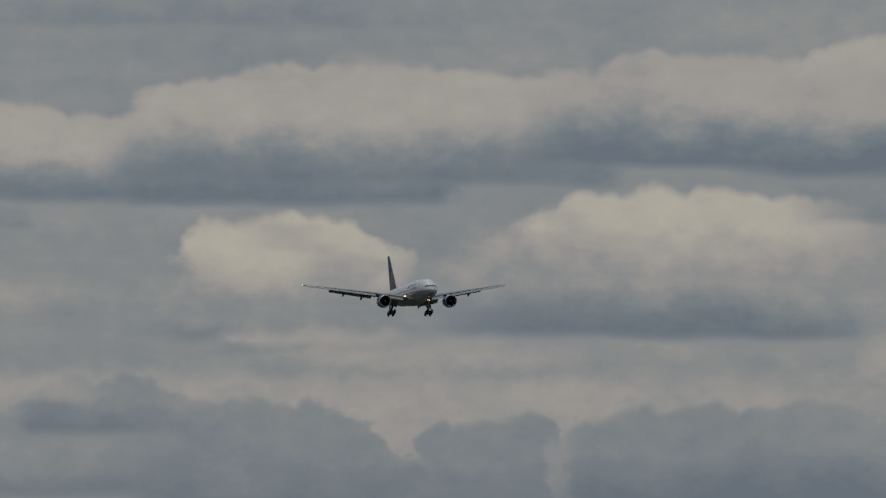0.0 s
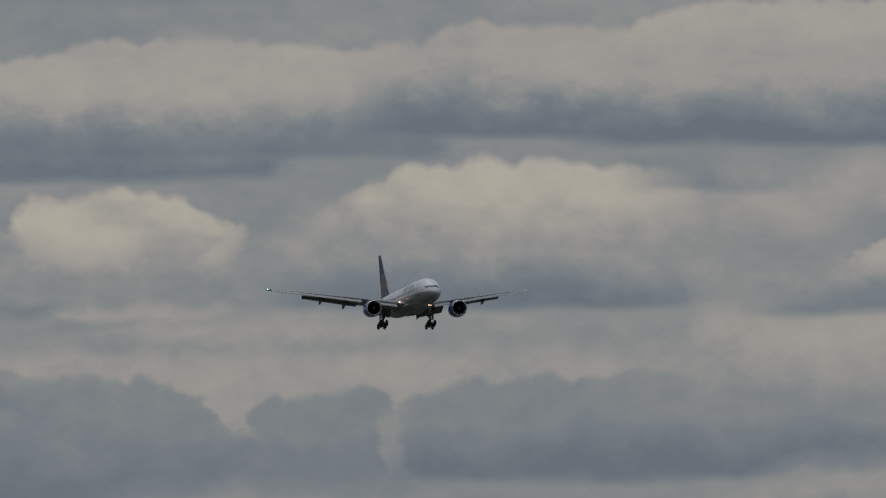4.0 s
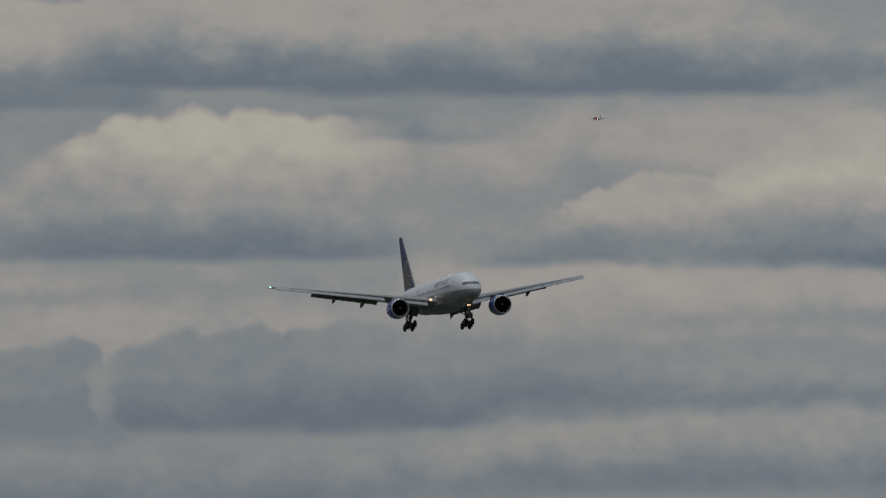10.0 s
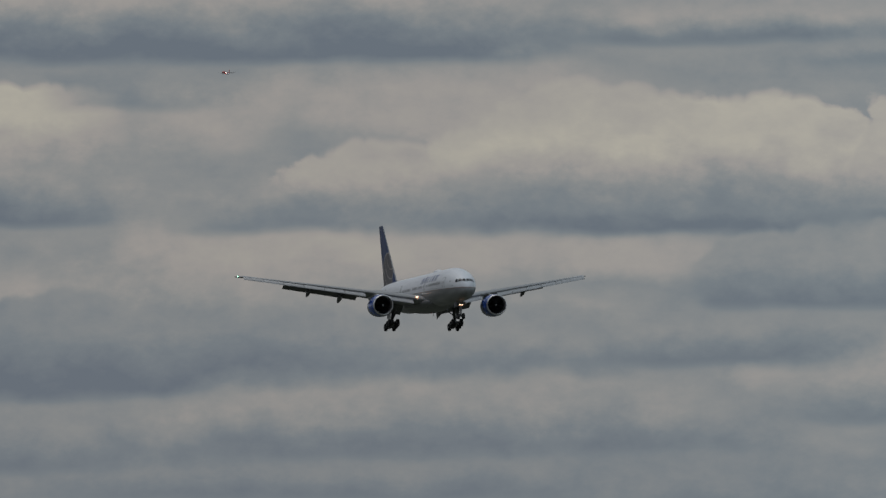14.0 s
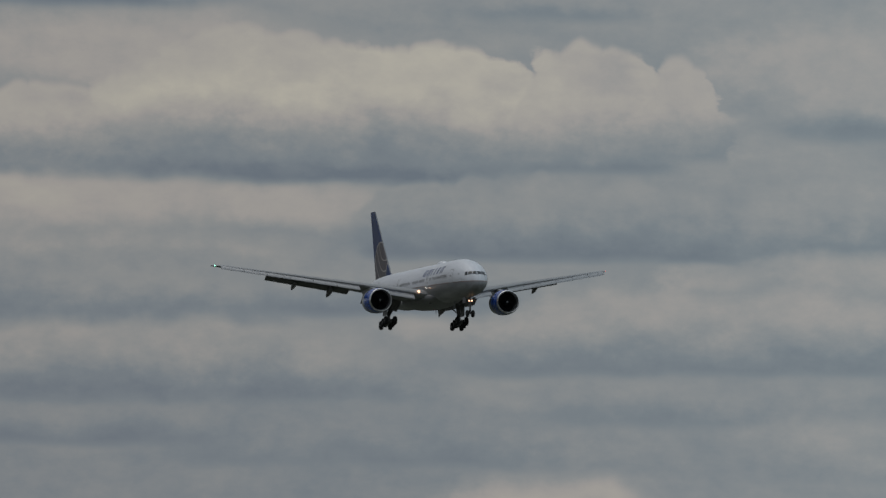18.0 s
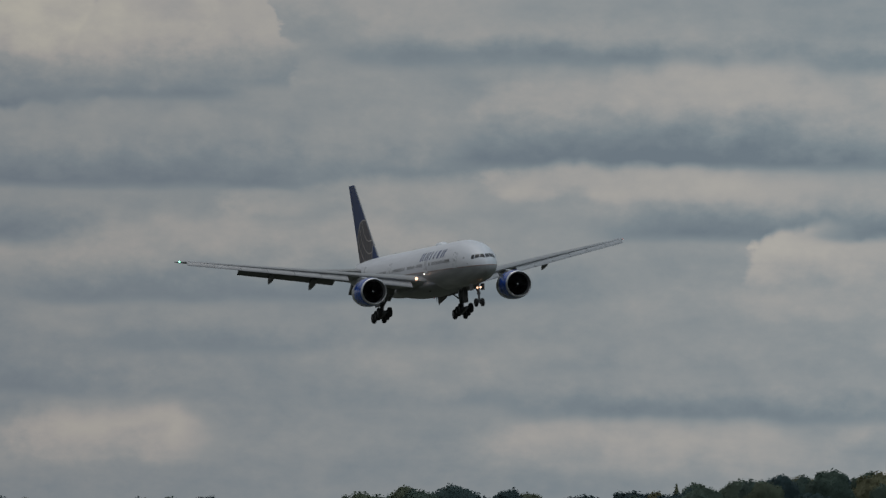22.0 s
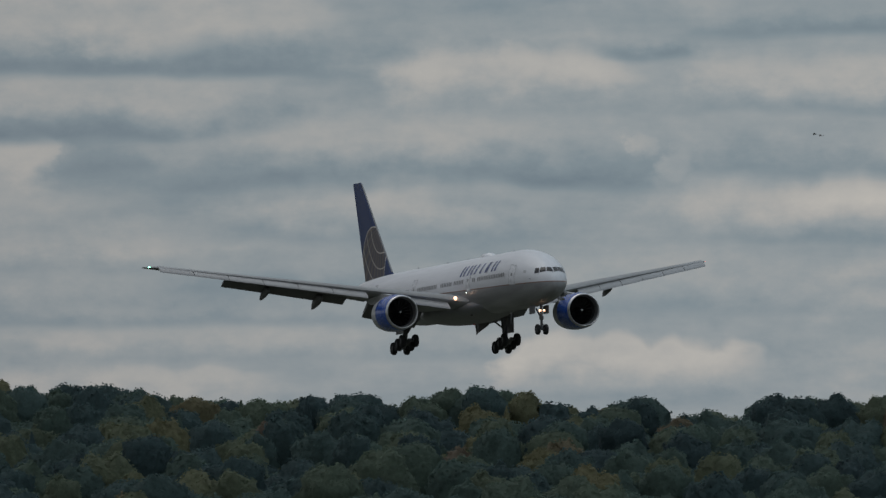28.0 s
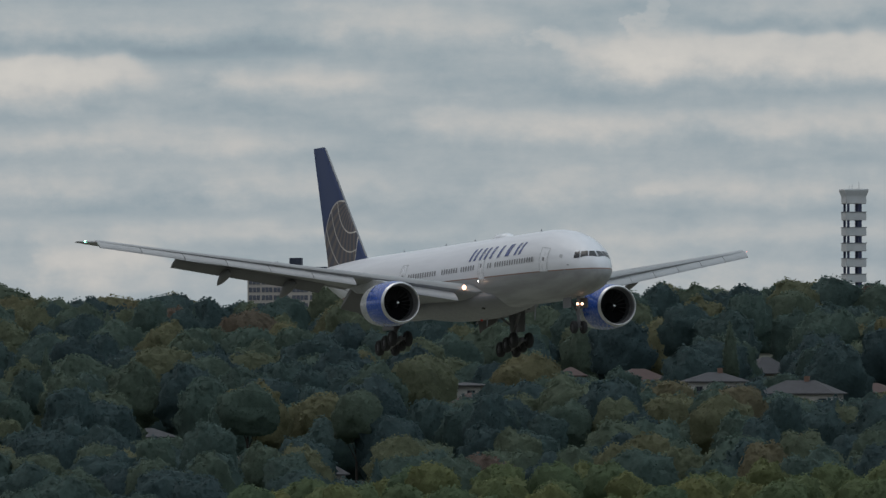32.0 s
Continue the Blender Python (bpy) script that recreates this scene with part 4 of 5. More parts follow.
def build_airliner():
    plane = new("airliner")
    plane.empty_display_size = 5
    tagged(plane, "white widebody twin-jet airliner with navy fin, wheels down", "airplane")
    # hull
    ss = [0.0, 0.06, 0.18, 0.4, 0.75, 1.2, 1.8, 2.5, 3.3, 4.2, 5.2, 6.4, 7.8, 9.4, 11] + [11 + 2.0 * i for i in range(1, 15)] + [40 + 1.05 * i for i in range(1, 22)] + [62.6]
    rings = []
    for s in ss:
        rings.append([skin(max(s, 0.012), 360 * i / 64) for i in range(64)])
    body = part("fuselage", loft(rings), HULL, plane, "white upper hull, grey belly, thin copper line", True)
    # belly fairing between the wings
    fair = []
    for i in range(25):
        q = i / 24
        s = 17.0 + 21.0 * q
        k = math.sin(math.pi * q) ** 0.5 if 0 < q < 1 else 0.0
        fair.append([(30 - s, math.cos(t) * (1.4 + 2.05 * k), 3.25 + math.sin(t) * (0.25 + 1.25 * k)) for t in [2 * math.pi * j / 32 for j in range(32)]])
    part("belly_fairing", loft(fair), material("belly_grey", (0.22, 0.222, 0.228), 0.4, 0, 0.15, 0.7), plane, smooth=True)
    # windscreen: three panes each side of the middle post
    for side in (1, -1):
        for cs in (((0.66, 3), (0.95, 31), (1.38, 19), (1.27, 2.5)), ((1.0, 34), (1.42, 54), (1.75, 37), (1.42, 21.5)), ((1.47, 56.5), (1.97, 65), (2.17, 48), (1.82, 39.5))):
            part("windscreen_pane", patch([(a, b * side) for a, b in cs], 0.025, 8, 6), GLASS, plane, smooth=True)
    # doors: thin outlines
    for s0, wide in ((5.3, 1.2), (18.3, 1.15), (35.8, 1.25), (50.3, 1.2)):
        for side in (1, -1):
            lo, hi = 102, 61
            door = part("door", patch([(s0, hi * side), (s0 + wide, hi * side), (s0 + wide, lo * side), (s0, lo * side)], 0.012), WHITE, plane, smooth=True)
            e = 0.07
            for quad in (((s0 - e, hi), (s0, hi), (s0, lo), (s0 - e, lo)), ((s0 + wide, hi), (s0 + wide + e, hi), (s0 + wide + e, lo), (s0 + wide, lo)),
                         ((s0 - e, hi - 1.3), (s0 + wide + e, hi - 1.3), (s0 + wide + e, hi), (s0 - e, hi)), ((s0 - e, lo), (s0 + wide + e, lo), (s0 + wide + e, lo + 1.3), (s0 - e, lo + 1.3))):
                part("door_seam", patch([(a, b * side) for a, b in quad], 0.02, 3, 8), SEAM, door)
            part("door_window", patch([(s0 + 0.45, 78 * side), (s0 + 0.75, 78 * side), (s0 + 0.75, 84 * side), (s0 + 0.45, 84 * side)], 0.03, 2, 3), PANE, door)
    # cabin windows
    win = patch([(30.0, 78.5), (30.28, 78.5), (30.28, 86.5), (30.0, 86.5)], 0.02, 3, 3)
    me = bpy.data.meshes.new("cabin_window")
    win.to_mesh(me)
    win.free()
    me.materials.append(PANE)
    mirror = me.copy()
    mirror.transform(Matrix.Diagonal((1, -1, 1, 1)))
    s = 7.6
    while s < 49.4:
        if not any(a - 0.5 < s < b + 0.4 for a, b in ((18.1, 19.5), (35.5, 37.2), (28.3, 28.4), (23.6, 23.7), (16.1, 16.2))):
            for mesh in (me, mirror):
                ob = new("cabin_window", mesh)
                ob.parent, ob.location = plane, (30 - s, 0, 0)
        s += 0.533
    # the airline's title as plain slanted bars
    for side in (1, -1):
        at_, lean = 0.0, 0.42 * side
        for wide, strokes in ((1.45, (0.0, 0.98)), (1.5, (0.0, 1.02)), (0.46, (0.0,)), (1.4, (0.48,)), (1.2, (0.0, 0.36)), (1.45, (0.0, 0.98))):
            for k in strokes:
                d = at_ + k
                s0 = TITLE - d if side == 1 else TITLE - 11.3 + d
                e = 0.48 * side
                part("title_bar", patch([(s0 - lean, 49 * side), (s0 - lean - e, 49 * side), (s0 - e, 71.5 * side), (s0, 71.5 * side)], 0.02, 3, 8), NAVY, plane, "navy bar of the title")
            at_ += wide + 0.76
        part("emblem", patch([(3.25, 66 * side), (3.65, 66 * side), (3.65, 73 * side), (3.25, 73 * side)], 0.02, 4, 4), PALE, plane, "small grey emblem")
        for s0, a in ((2.3, 84), (2.7, 97), (3.0, 104)):
            part("probe", patch([(s0, a * side), (s0 + 0.22, a * side), (s0 + 0.22, (a + 2.4) * side), (s0, (a + 2.4) * side)], 0.05, 2, 2), LINE, plane, "small dark air probe")
        part("air_inlet", lathe([(-0.40, 0.03), (0.0, 0.12), (0.22, 0.11), (0.24, 0.03)], (9.3, -2.02 * side, 2.42), "x", 14), SOOT, plane, "dark inlet in the belly", True)
    # crown fittings
    dome = [[(30 - sx, math.cos(t) * w, HULL_Z + HULL_R - 0.12 + max(0.0, math.sin(t)) * h) for t in [math.pi * j / 12 for j in range(13)]] for sx, w, h in ((19.2, 0.1, 0.05), (19.6, 0.55, 0.34), (20.2, 0.7, 0.46), (21.4, 0.7, 0.46), (22.3, 0.5, 0.3), (22.9, 0.1, 0.05))]
    part("radome", loft(dome, False), WHITE, plane, "white dome on the crown", True)
    for sx in (12.5, 27.0, 33.5, 43.0):
        part("blade_antenna", loft([[(30 - sx, -0.03, 8.3), (30 - sx - 0.35, 0, 8.3), (30 - sx, 0.03, 8.3)], [(30 - sx - 0.2, -0.02, 8.55), (30 - sx - 0.4, 0, 8.55), (30 - sx - 0.2, 0.02, 8.55)]]), LINE, plane)
    for sx in (24.5, 14.0):
        part("blade_antenna", loft([[(30 - sx, -0.03, 2.5), (30 - sx - 0.4, 0, 2.5), (30 - sx, 0.03, 2.5)], [(30 - sx - 0.3, -0.02, 1.1), (30 - sx - 0.45, 0, 1.1), (30 - sx - 0.3, 0.02, 1.1)]]), LINE, plane)
    part("belly_beacon", lathe([(0.0, 0.02), (0.06, 0.10), (0.16, 0.13), (0.24, 0.12)], (30 - 26.0, 0, 1.62), "z", 14), RED, plane, "red beacon dome under the belly", True)
    # fin
    fin = []
    for z, le, te, th in ((6.8, 50.0, 60.0, 0.09), (7.9, 51.2, 60.3, 0.09), (8.9, 52.2, 60.6, 0.09), (18.3, 61.1, 63.8, 0.09), (18.5, 61.4, 63.8, 0.06)):
        c = te - le
        fin.append([Vector((p.x, p.z * 1.0, z)) for p in airfoil(le, 0, 0, c, th)])
    for ring in fin:
        mid = sum((p.y for p in ring)) / len(ring)
        for p in ring:
            p.y -= mid
    part("fin", loft(fin), FIN, plane, "navy fin with a bronze disc", True)
    part("fin_edge", loft([[(30 - le + 0.03, -0.05, z), (30 - le - 0.06, -0.08, z), (30 - le - 0.06, 0.08, z), (30 - le + 0.03, 0.05, z)] for z, le in ((8.6, 51.85), (18.3, 61.05))]), WING_GREY, plane, "bare metal leading edge")
    # stabilisers
    for side in (1, -1):
        secs = [airfoil(le, side * y, z, c, 0.09) for y, le, c, z in ((0.8, 52.8, 7.2, 6.6), (5.0, 56.3, 5.0, 7.05), (10.6, 60.6, 2.4, 7.65), (10.75, 61.0, 1.9, 7.66))]
        part("tailplane", loft(secs), WING_GREY, plane, smooth=True)
    # wings
    for side in (1, -1):
        secs = []
        for y in (0.0, 3.0, 5.0, 7.5, 9.8, 14, 18, 22, 26, 29.6, 30.45):
            le, c, z = wing_at(y)
            th = float(np.interp(y, [0, 3, 10, 30.8], [0.13, 0.125, 0.105, 0.09]))
            if y > 30:
                le, c = le + 1.3, c - 1.5
            secs.append(airfoil(le, side * y, z, c * (0.90 if y < 22.5 else 1.0), th, -1.0 + 0.08 * (30.8 - y)))
        wing = part("wing", loft(secs), WING_GREY, plane, "grey wing with drooped slats and lowered flaps", True)
        # slats: drooped nose pieces ahead of the leading edge
        for y0, y1, n in ((4.3, 8.3, 1), (11.4, 29.6, 6)):
            for k in range(n):
                a, b = y0 + (y1 - y0) * k / n, y0 + (y1 - y0) * (k + 1) / n - 0.05
                piece = []
                for y in (a, (a + b) / 2, b):
                    le, c, z = wing_at(y)
                    w = float(np.interp(y, [3, 10, 30], [2.35, 2.15, 1.45]))
                    piece.append(airfoil(le - 0.72, side * y, z + 0.28 - w * 0.53, w, 0.10, -32, 8))
                part("slat", loft(piece), SLAT, wing, "pale drooped slat", True)
        # flaps: three pieces hung behind and below the trailing edge
        for y0, y1, ch, turn_, drop, name in ((3.3, 8.8, 3.2, 30, 0.15, "inboard_flap"), (8.95, 10.85, 1.5, 8, 0.02, "flaperon"), (11.0, 22.6, 1.85, 25, 0.10, "outboard_flap")):
            piece = []
            for y in (y0, (y0 + y1) / 2, y1):
                le, c, z = wing_at(y)
                cc = ch * float(np.interp(y, [3, 30], [1.05, 0.72]))
                piece.append(airfoil(le + c * 0.86, side * y, z - drop, cc, 0.13, turn_, 8))
            part(name, loft(piece), FLAP, wing, "grey lowered flap", True)
        # flap track fairings
        for y, size in ((6.4, 0.8), (13.6, 1.0), (18.6, 0.85)):
            le, c, z = wing_at(y)
            rings_ = []
            for q in [i / 10 for i in range(11)]:
                w = 0.36 * size * math.sin(math.pi * min(0.98, max(0.02, q))) ** 0.6
                sx = le + c * 0.74 + q * 3.7 * size
                zz = z - 0.45 - (0.20 + 0.95 * q * q) * size
                rings_.append([(30 - sx, side * y + math.cos(t) * w, zz + math.sin(t) * w * 1.5) for t in [2 * math.pi * j / 14 for j in range(14)]])
            part("flap_fairing", loft(rings_), FLAP, wing, smooth=True)
        le, c, z = wing_at(30.3)
        part("tip_lamp", lathe([(-0.1, 0.02), (0.0, 0.012 if side == 1 else 0.09), (0.1, 0.02)], (30 - le - 0.6, side * 30.2, z + 0.02), "x", 10), LAMP_RED if side == 1 else LAMP_GREEN, wing, "navigation lamp")
        le, c, z = wing_at(3.7)
        part("landing_lamp", lathe([(-0.12, 0.02), (0.0, 0.20), (0.06, 0.18), (0.12, 0.02)], (30 - le + 0.25, side * 3.75, z + 0.30), "x", 16), LAMP, wing, "lit landing lamp")
        part("turnoff_lamp", lathe([(-0.05, 0.01), (0.0, 0.05), (0.05, 0.01)], (30 - le + 1.9, side * 3.14, z + 0.75), "x", 10), LAMP_WHITE, wing, "small lit lamp")
        # engine
        y, zc, s0 = side * 9.75, 2.74, 19.7
        at = (30, y, zc)
        cowl = part("engine_cowl", lathe([(-(s0 + 0.30), 1.735), (-(s0 + 0.8), 1.82), (-(s0 + 1.6), 1.88), (-(s0 + 2.6), 1.885), (-(s0 + 3.3), 1.85)], at, "x", 56, True), COWL, plane, "bright blue engine cowl", True)
        part("inlet_lip", lathe([(-(s0 + 0.9), 1.43), (-(s0 + 0.45), 1.46), (-(s0 + 0.16), 1.51), (-(s0 + 0.03), 1.565), (-(s0 + 0.0), 1.61), (-(s0 + 0.04), 1.655), (-(s0 + 0.14), 1.695), (-(s0 + 0.30), 1.737)], at, "x", 56, True), SILVER, cowl, "polished metal inlet lip", True)
        part("inlet_duct", lathe([(-(s0 + 0.88), 1.432), (-(s0 + 1.4), 1.44), (-(s0 + 1.9), 1.44), (-(s0 + 2.0), 0.1)], at, "x", 48, True), DUCT, cowl, smooth=True)
        part("fan_cowl", lathe([(-(s0 + 3.3), 1.852), (-(s0 + 4.2), 1.78), (-(s0 + 5.2), 1.62), (-(s0 + 5.3), 1.5), (-(s0 + 5.0), 1.4)], at, "x", 56, True), PALE, cowl, "pale grey aft cowl", True)
        part("core_nozzle", lathe([(-(s0 + 4.6), 1.25), (-(s0 + 6.0), 1.0), (-(s0 + 7.0), 0.75), (-(s0 + 6.9), 0.6)], at, "x", 32, True), SOOT, cowl, smooth=True)
        part("exhaust_cone", lathe([(-(s0 + 6.4), 0.55), (-(s0 + 7.2), 0.35), (-(s0 + 8.0), 0.03)], at, "x", 24), SOOT, cowl, smooth=True)
        part("spinner", lathe([(-(s0 + 1.05), 0.02), (-(s0 + 1.2), 0.16), (-(s0 + 1.5), 0.32), (-(s0 + 1.8), 0.42)], at, "x", 24), FAN, cowl, smooth=True)
        part("spinner_mark", a_box((30 - s0 - 1.10, y + 0.03, zc - 0.02), (30 - s0 - 1.06, y + 0.22, zc + 0.12)), WHITE, cowl, "white swirl mark")
        blade = part("fan_blade", ([(0.06, -0.05, 0.36), (-0.06, 0.05, 0.36), (-0.10, 0.14, 0.9), (0.10, -0.05, 0.9), (-0.14, 0.26, 1.42), (0.14, -0.02, 1.42)], [], [(0, 1, 2, 3), (3, 2, 4, 5)]), FAN, cowl)
        blade.matrix_basis = Matrix.Translation((30 - s0 - 1.72, y, zc))
        for k in range(1, 22):
            twin = new("fan_blade", blade.data)
            twin.parent = cowl
            twin.matrix_basis = blade.matrix_basis @ Matrix.Rotation(k * 2 * math.pi / 22, 4, "X")
        le, c, zw = wing_at(9.75)
        pyl = [[(30 - sx, y + dy, zz) for sx, zz in ((s0 + 1.8, zc + 1.75), (le + 0.4, zw - 0.05), (le + 5.5, zw - 0.5), (s0 + 9.4, zw - 1.0), (s0 + 5.4, zc + 1.2))] for dy in (-0.28, 0.28)]
        part("pylon", loft(pyl), PALE, cowl)
        part("nacelle_strake", loft([[(30 - s0 - 1.6, y - side * 1.45, zc + 1.15), (30 - s0 - 3.2, y - side * 1.42, zc + 1.15), (30 - s0 - 3.2, y - side * 1.40, zc + 1.2)], [(30 - s0 - 2.4, y - side * 1.75, zc + 1.6), (30 - s0 - 3.2, y - side * 1.78, zc + 1.6), (30 - s0 - 3.2, y - side * 1.74, zc + 1.62)]]), PALE, cowl)
        # main gear: six wheels on a tilted truck
        gy, gs = side * 5.50, 32.1
        leg = part("main_gear", rod((30 - gs, gy * 0.94, 3.0), (30 - gs, gy, 0.12), 0.26, 16), STEEL, plane, "main landing gear leg")
        part("side_brace", rod((30 - gs, gy * 0.68, 2.7), (30 - gs, gy * 0.97, 1.5), 0.09), STEEL, leg)
        part("drag_brace", rod((30 - gs + 2.4, gy * 0.9, 2.6), (30 - gs + 0.05, gy * 0.98, 1.0), 0.13), STEEL, leg)
        part("torque_link", rod((30 - gs - 0.3, gy, 0.8), (30 - gs - 0.75, gy, 0.45), 0.09), STEEL, leg)
        part("gear_door", a_box((30 - gs - 1.3, gy + side * 0.42, 1.1), (30 - gs + 1.2, gy + side * 0.48, 3.0), bevel=0.02), FLAP, leg, "grey leg door")
        if side == 1:
            fore, aft = 30 - gs + 4.2, 30 - gs
            part("bay_door", loft([[(fore, 2.2 + dy, 2.35), (aft - 0.2, 2.2 + dy, 2.35), (aft, 2.3 + dy, 0.95), (aft + 0.35, 2.3 + dy, 1.1), (fore - 0.3, 2.3 + dy, 1.75)] for dy in (0.0, 0.06)]), SOOT, leg, "open belly bay door")
        tilt = Matrix.Translation((30 - gs, gy, 0.02)) @ Matrix.Rotation(radians(-13), 4, "Y")
        truck = part("truck_beam", a_box((-1.75, -0.17, -0.2), (1.75, 0.17, 0.2), tilt, 0.06), STEEL, leg)
        for ax in (-1.45, 0.0, 1.45):
            part("axle", rod(tilt @ Vector((ax, -0.75, 0)), tilt @ Vector((ax, 0.75, 0)), 0.11), STEEL, truck)
            for wy in (-0.70, 0.70):
                c_ = tilt @ Vector((ax, wy, 0))
                tyre = part("tyre", lathe([(-0.22, 0.30), (-0.25, 0.48), (-0.22, 0.58), (-0.12, 0.645), (0.0, 0.66), (0.12, 0.645), (0.22, 0.58), (0.25, 0.48), (0.22, 0.30)], c_, "y", 32, True), RUBBER, leg, "black tyre", True)
                part("rim", lathe([(-0.20, 0.03), (-0.21, 0.16), (-0.17, 0.31), (0.17, 0.31), (0.21, 0.16), (0.20, 0.03)], c_, "y", 24), RIM, leg, smooth=True)
    # nose gear
    ns = 4.9
    leg = part("nose_gear", rod((30 - ns, 0, 2.6), (30 - ns, 0, 0.05), 0.14, 14), STEEL, plane, "nose landing gear leg")
    part("drag_brace", rod((30 - ns - 1.5, 0, 2.2), (30 - ns, 0, 1.1), 0.09), STEEL, leg)
    part("torque_link", rod((30 - ns + 0.12, 0, 0.9), (30 - ns + 0.4, 0, 0.5), 0.06), STEEL, leg)
    part("steering_collar", rod((30 - ns, 0, 1.05), (30 - ns, 0, 1.4), 0.22, 14), STEEL, leg)
    part("axle", rod((30 - ns, -0.5, 0.05), (30 - ns, 0.5, 0.05), 0.09), STEEL, leg)
    for wy in (-0.42, 0.42):
        part("tyre", lathe([(-0.17, 0.25), (-0.20, 0.40), (-0.17, 0.48), (-0.08, 0.53), (0.0, 0.54), (0.08, 0.53), (0.17, 0.48), (0.20, 0.40), (0.17, 0.25)], (30 - ns, wy, 0.05), "y", 30, True), RUBBER, leg, "black tyre", True)
        part("rim", lathe([(-0.15, 0.03), (-0.14, 0.26), (0.14, 0.26), (0.15, 0.03)], (30 - ns, wy, 0.05), "y", 20), RIM, leg)
        part("nose_door", a_box((30 - ns - 1.5, wy * 1.75 - 0.03, 1.65), (30 - ns + 0.2, wy * 1.75 + 0.03, 2.5), bevel=0.02), FLAP, leg, "open nose bay door")
        part("taxi_lamp", lathe([(-0.1, 0.03), (0.0, 0.12), (0.06, 0.11), (0.1, 0.02)], (30 - ns + 0.25, wy * 0.5, 1.95), "x", 16), LAMP, leg, "lit landing lamp")
    return plane



airliner = build_airliner()

# ---- far airliner ----
def build_far_airliner():
    """A second jet, far off over the clouds: small, white and red, modelled at its apparent size."""
    jet = new("distant_airliner")
    tagged(jet, "tiny far-off white and red airliner before the clouds", "airplane")
    body = [[(x, math.cos(t) * r, z + math.sin(t) * r) for t in [2 * math.pi * j / 16 for j in range(16)]] for x, r, z in ((3.3, 0.02, 0.25), (3.1, 0.2, 0.27), (2.7, 0.34, 0.3), (2.0, 0.38, 0.32), (-1.0, 0.38, 0.32), (-2.4, 0.24, 0.42), (-3.4, 0.05, 0.55))]
    part("fuselage", loft(body), RED, jet, "red hull", True)
    for side in (1, -1):
        part("wing", loft([[(p.x - 30 + 0.9, p.y, p.z + 0.15) for p in airfoil(a, side * y, z, c, 0.11, 0, 6)] for y, a, c, z in ((0.2, 0, 1.35, 0), (1.2, 0.55, 0.85, 0.12), (3.2, 1.7, 0.32, 0.42))]), WING_GREY, jet, smooth=True)
        part("tailplane", loft([[(p.x - 30 - 2.6, p.y, p.z + 0.5) for p in airfoil(a, side * y, 0, c, 0.1, 0, 6)] for y, a, c in ((0.1, 0, 0.7), (1.25, 0.6, 0.3))]), WING_GREY, jet)
        part("engine", lathe([(0.55, 0.17), (0.45, 0.2), (0.0, 0.2), (-0.35, 0.13)], (0.35, side * 0.95, 0.0), "x", 16), WHITE, jet, smooth=True)
        part("landing_lamp", lathe([(-0.03, 0.02), (0.0, 0.07), (0.03, 0.02)], (1.0, side * 0.42, 0.16), "x", 8), LAMP_WHITE, jet, "small lit lamp")
    part("fin", loft([[(-2.4, -0.04, 0.6), (-3.4, 0, 0.6), (-2.4, 0.04, 0.6)], [(-3.25, -0.02, 1.75), (-3.6, 0, 1.75), (-3.25, 0.02, 1.75)]]), RED, jet)
    return jet


far_jet = build_far_airliner()


# ---- birds ----
def build_bird():
    bird = new("bird")
    tagged(bird, "small dark bird gliding before the clouds", "bird", "pair of birds")
    part("body", loft([[(x, math.cos(t) * r, math.sin(t) * r) for t in [2 * math.pi * j / 10 for j in range(10)]] for x, r in ((0.42, 0.01), (0.33, 0.06), (0.15, 0.10), (-0.15, 0.09), (-0.42, 0.03), (-0.62, 0.01))]), FEATHER, bird, smooth=True)
    for side in (1, -1):
        part("wing", loft([[(p.x - 30, p.y, p.z) for p in airfoil(a, side * y, z, c, 0.08, 0, 5)] for y, a, c, z in ((0.05, -0.18, 0.34, 0.03), (0.40, -0.20, 0.30, 0.16), (0.85, 0.02, 0.10, 0.10))]), FEATHER, bird)
    part("tail", a_box((-0.75, -0.10, -0.01), (-0.5, 0.10, 0.01)), FEATHER, bird)
    return bird


FEATHER = material("dark_feather", (0.13, 0.12, 0.11), 0.8, 0, 0.2, 5.0)
bird_a = build_bird()
bird_b = copy_thing(bird_a, pose(0, 0, 0))


def at_sky(bearing, height, distance):
    b, e = radians(bearing), radians(height)
    return distance * math.sin(b) * math.cos(e), distance * math.cos(b) * math.cos(e), EYE + distance * math.sin(e)


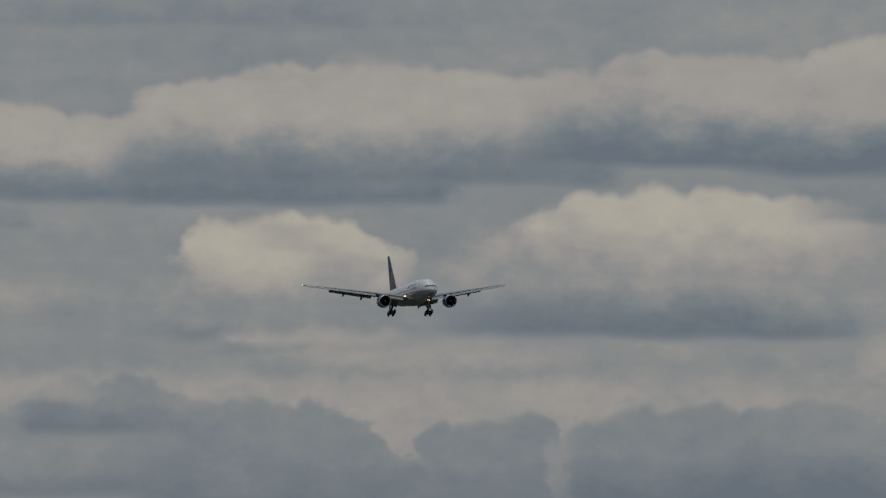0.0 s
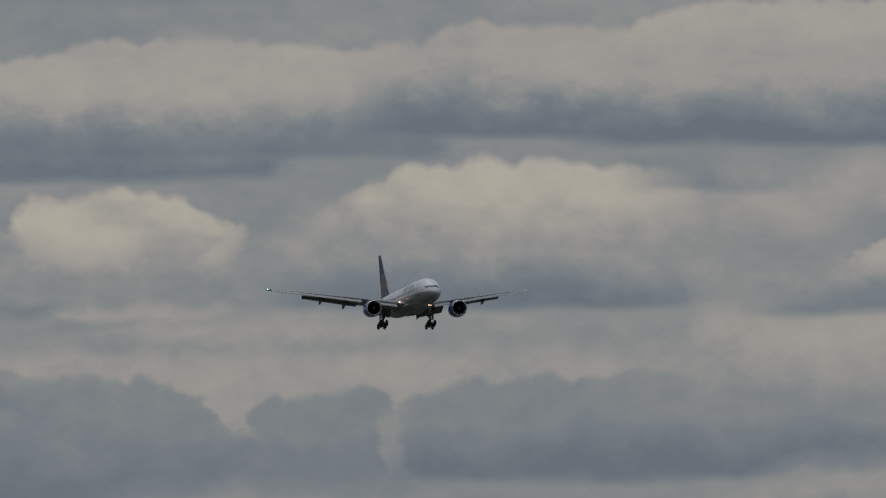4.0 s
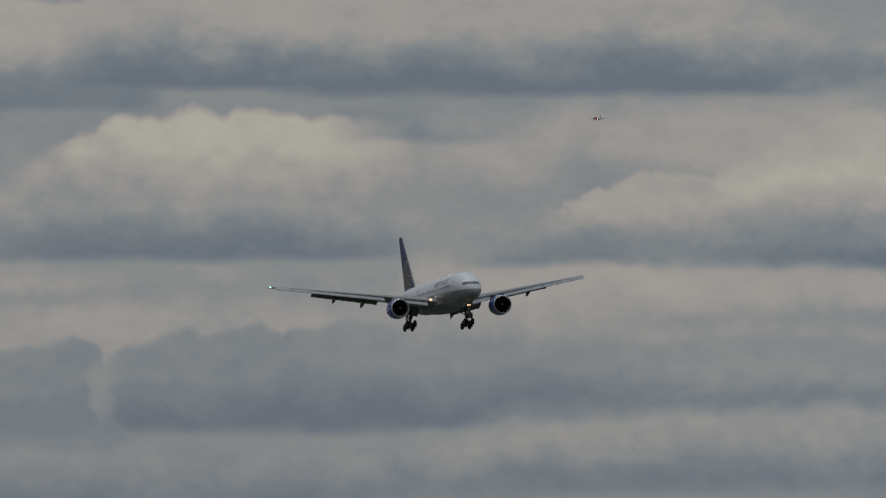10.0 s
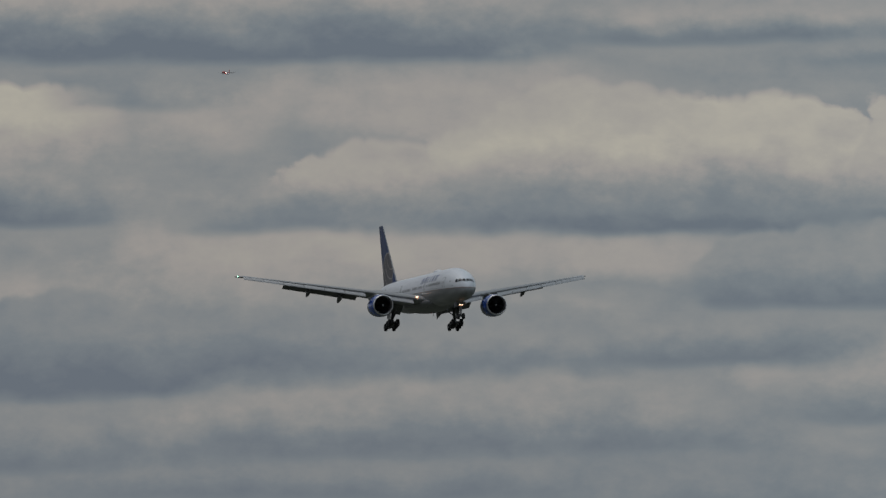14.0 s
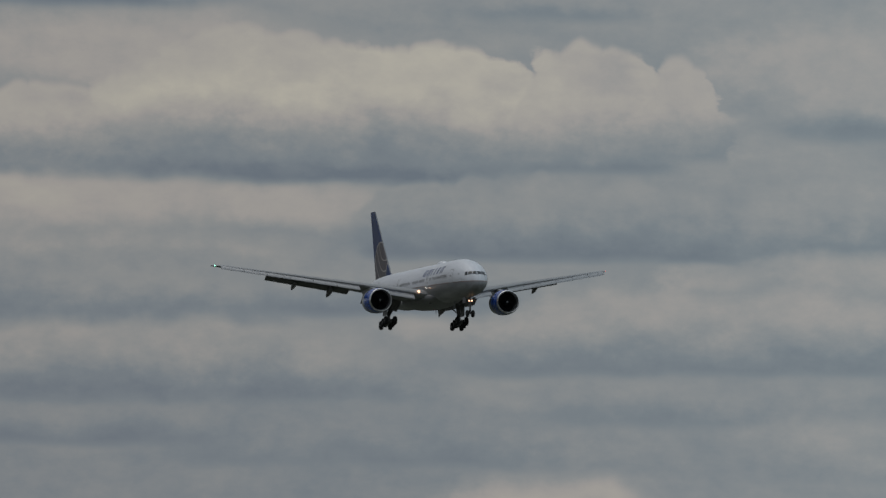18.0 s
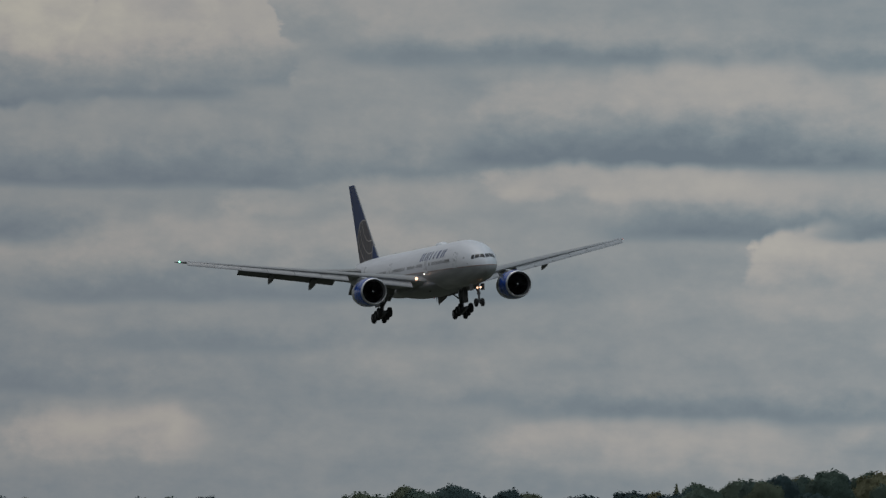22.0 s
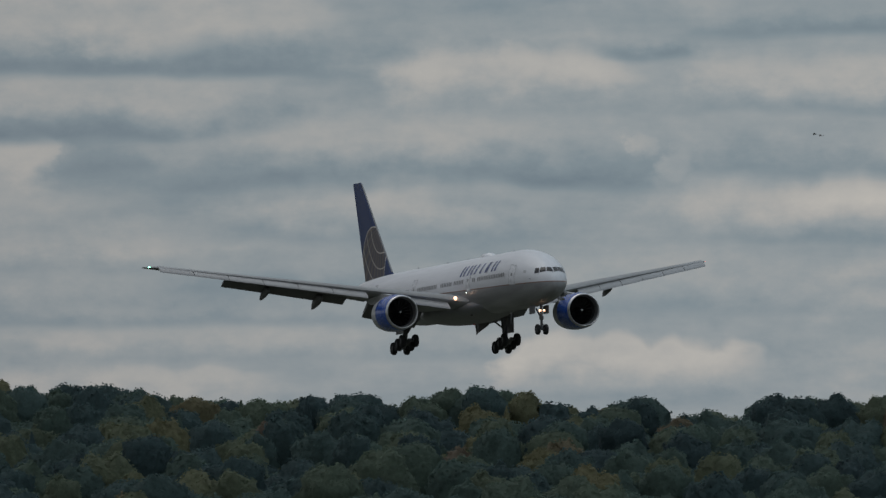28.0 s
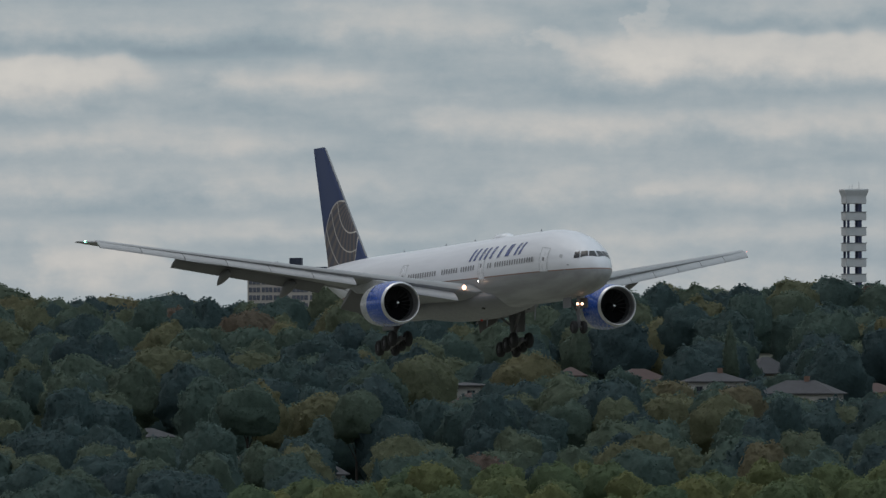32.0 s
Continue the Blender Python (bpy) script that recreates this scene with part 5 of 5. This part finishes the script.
# seconds, x, y, z, heading from +x, nose up, port wing up
FLIGHT = [
    (0.0, -8.45, 4043.30, 156.14, -78.52, 1.86, 1.39),
    (1.0, 3.94, 3960.90, 153.34, -78.70, 2.20, 1.91),
    (2.0, 16.81, 3878.62, 147.93, -78.92, 2.51, 2.32),
    (2.5, 22.29, 3838.59, 145.36, -78.94, 2.49, 2.32),
    (4.5, 34.04, 2957.51, 108.13, -79.67, 3.34, -0.14),
    (5.0, 38.73, 2925.33, 105.96, -79.72, 3.17, -0.14),
    (6.0, 48.07, 2860.03, 102.41, -79.73, 3.10, -0.30),
    (7.0, 57.19, 2795.04, 98.34, -79.75, 3.01, -0.11),
    (8.0, 66.52, 2730.35, 94.85, -79.79, 2.86, -0.22),
    (9.0, 76.37, 2665.63, 92.15, -79.85, 2.50, 0.78),
    (10.0, 85.84, 2600.94, 89.20, -79.88, 2.00, 2.17),
    (11.0, 95.45, 2536.20, 85.97, -79.87, 1.88, 2.78),
    (12.0, 104.68, 2471.16, 82.54, -79.84, 2.02, 1.39),
    (13.0, 113.91, 2405.13, 78.89, -79.77, 1.80, -0.17),
    (14.0, 122.88, 2338.15, 75.84, -79.73, 1.46, 0.06),
    (15.0, 132.26, 2270.57, 72.05, -79.76, 1.27, 0.09),
    (15.5, 137.09, 2236.69, 70.31, -79.75, 1.28, 0.13),
    (17.5, 155.31, 2101.83, 63.17, -79.90, 1.77, 0.30),
    (18.0, 159.82, 2068.26, 61.33, -79.89, 1.93, 0.34),
    (19.0, 169.00, 2000.91, 57.87, -79.69, 2.08, 0.27),
    (20.0, 178.16, 1933.77, 54.51, -79.67, 1.94, 1.48),
    (21.0, 187.18, 1867.34, 51.09, -80.12, 1.86, 3.79),
    (22.0, 196.33, 1801.32, 47.70, -80.62, 2.05, 3.89),
    (23.0, 205.41, 1734.96, 44.13, -81.04, 2.35, 3.40),
    (24.0, 213.95, 1668.05, 40.71, -81.35, 2.62, 2.28),
    (24.5, 218.20, 1634.58, 39.09, -81.41, 2.68, 1.75),
    (26.5, 235.42, 1501.52, 32.59, -81.32, 2.66, -0.39),
    (27.0, 239.73, 1468.46, 30.94, -81.31, 2.64, -0.92),
    (28.0, 248.14, 1402.48, 27.76, -81.36, 2.42, 0.45),
    (29.0, 256.46, 1336.33, 24.47, -81.56, 2.46, -0.16),
    (30.0, 264.41, 1269.38, 21.25, -81.69, 2.53, -1.34),
    (31.0, 272.30, 1202.34, 18.12, -81.76, 2.47, -1.60),
    (32.0, 280.21, 1135.68, 14.85, -81.66, 2.83, -0.76),
]


def motions():
    walk(airliner, [(t, Matrix.Translation((x, y, z)) @ Euler((0, 0, radians(h))).to_matrix().to_4x4() @ Matrix.Rotation(radians(-up), 4, "Y") @ Matrix.Rotation(radians(bank_), 4, "X"))
                    for t, x, y, z, h, up, bank_ in FLIGHT])
    track = ((0.0, 3.367, 2.366), (6.0, 2.877, 2.447), (7.0, 2.790, 2.453), (8.0, 2.705, 2.462), (9.0, 2.631, 2.488), (10.0, 2.537, 2.494), (11.0, 2.450, 2.507), (12.0, 2.367, 2.519), (13.0, 2.279, 2.527), (14.0, 2.191, 2.550), (15.0, 2.083, 2.543), (15.5, 2.032, 2.528), (20.0, 1.664, 2.538), (32.0, 0.682, 2.548))
    walk(far_jet, [(t, pose(*at_sky(a, e, 4600), 0, -3, 248)) for t, a, e in track])
    flight = ((0.0, 15.500, 0.600), (24.0, 12.600, 1.000), (28.0, 11.489, 1.402), (29.0, 11.359, 1.463), (30.0, 11.215, 1.519), (31.0, 10.974, 1.546), (32.0, 9.874, 1.626))
    walk(bird_a, [(t, pose(*at_sky(a, e, 2900), 12, 0, 172)) for t, a, e in flight])
    walk(bird_b, [(t, pose(*at_sky(a + 0.026, e + 0.006 - 0.012 * (t < 29), 2910), -14, 0, 168)) for t, a, e in flight])


motions()
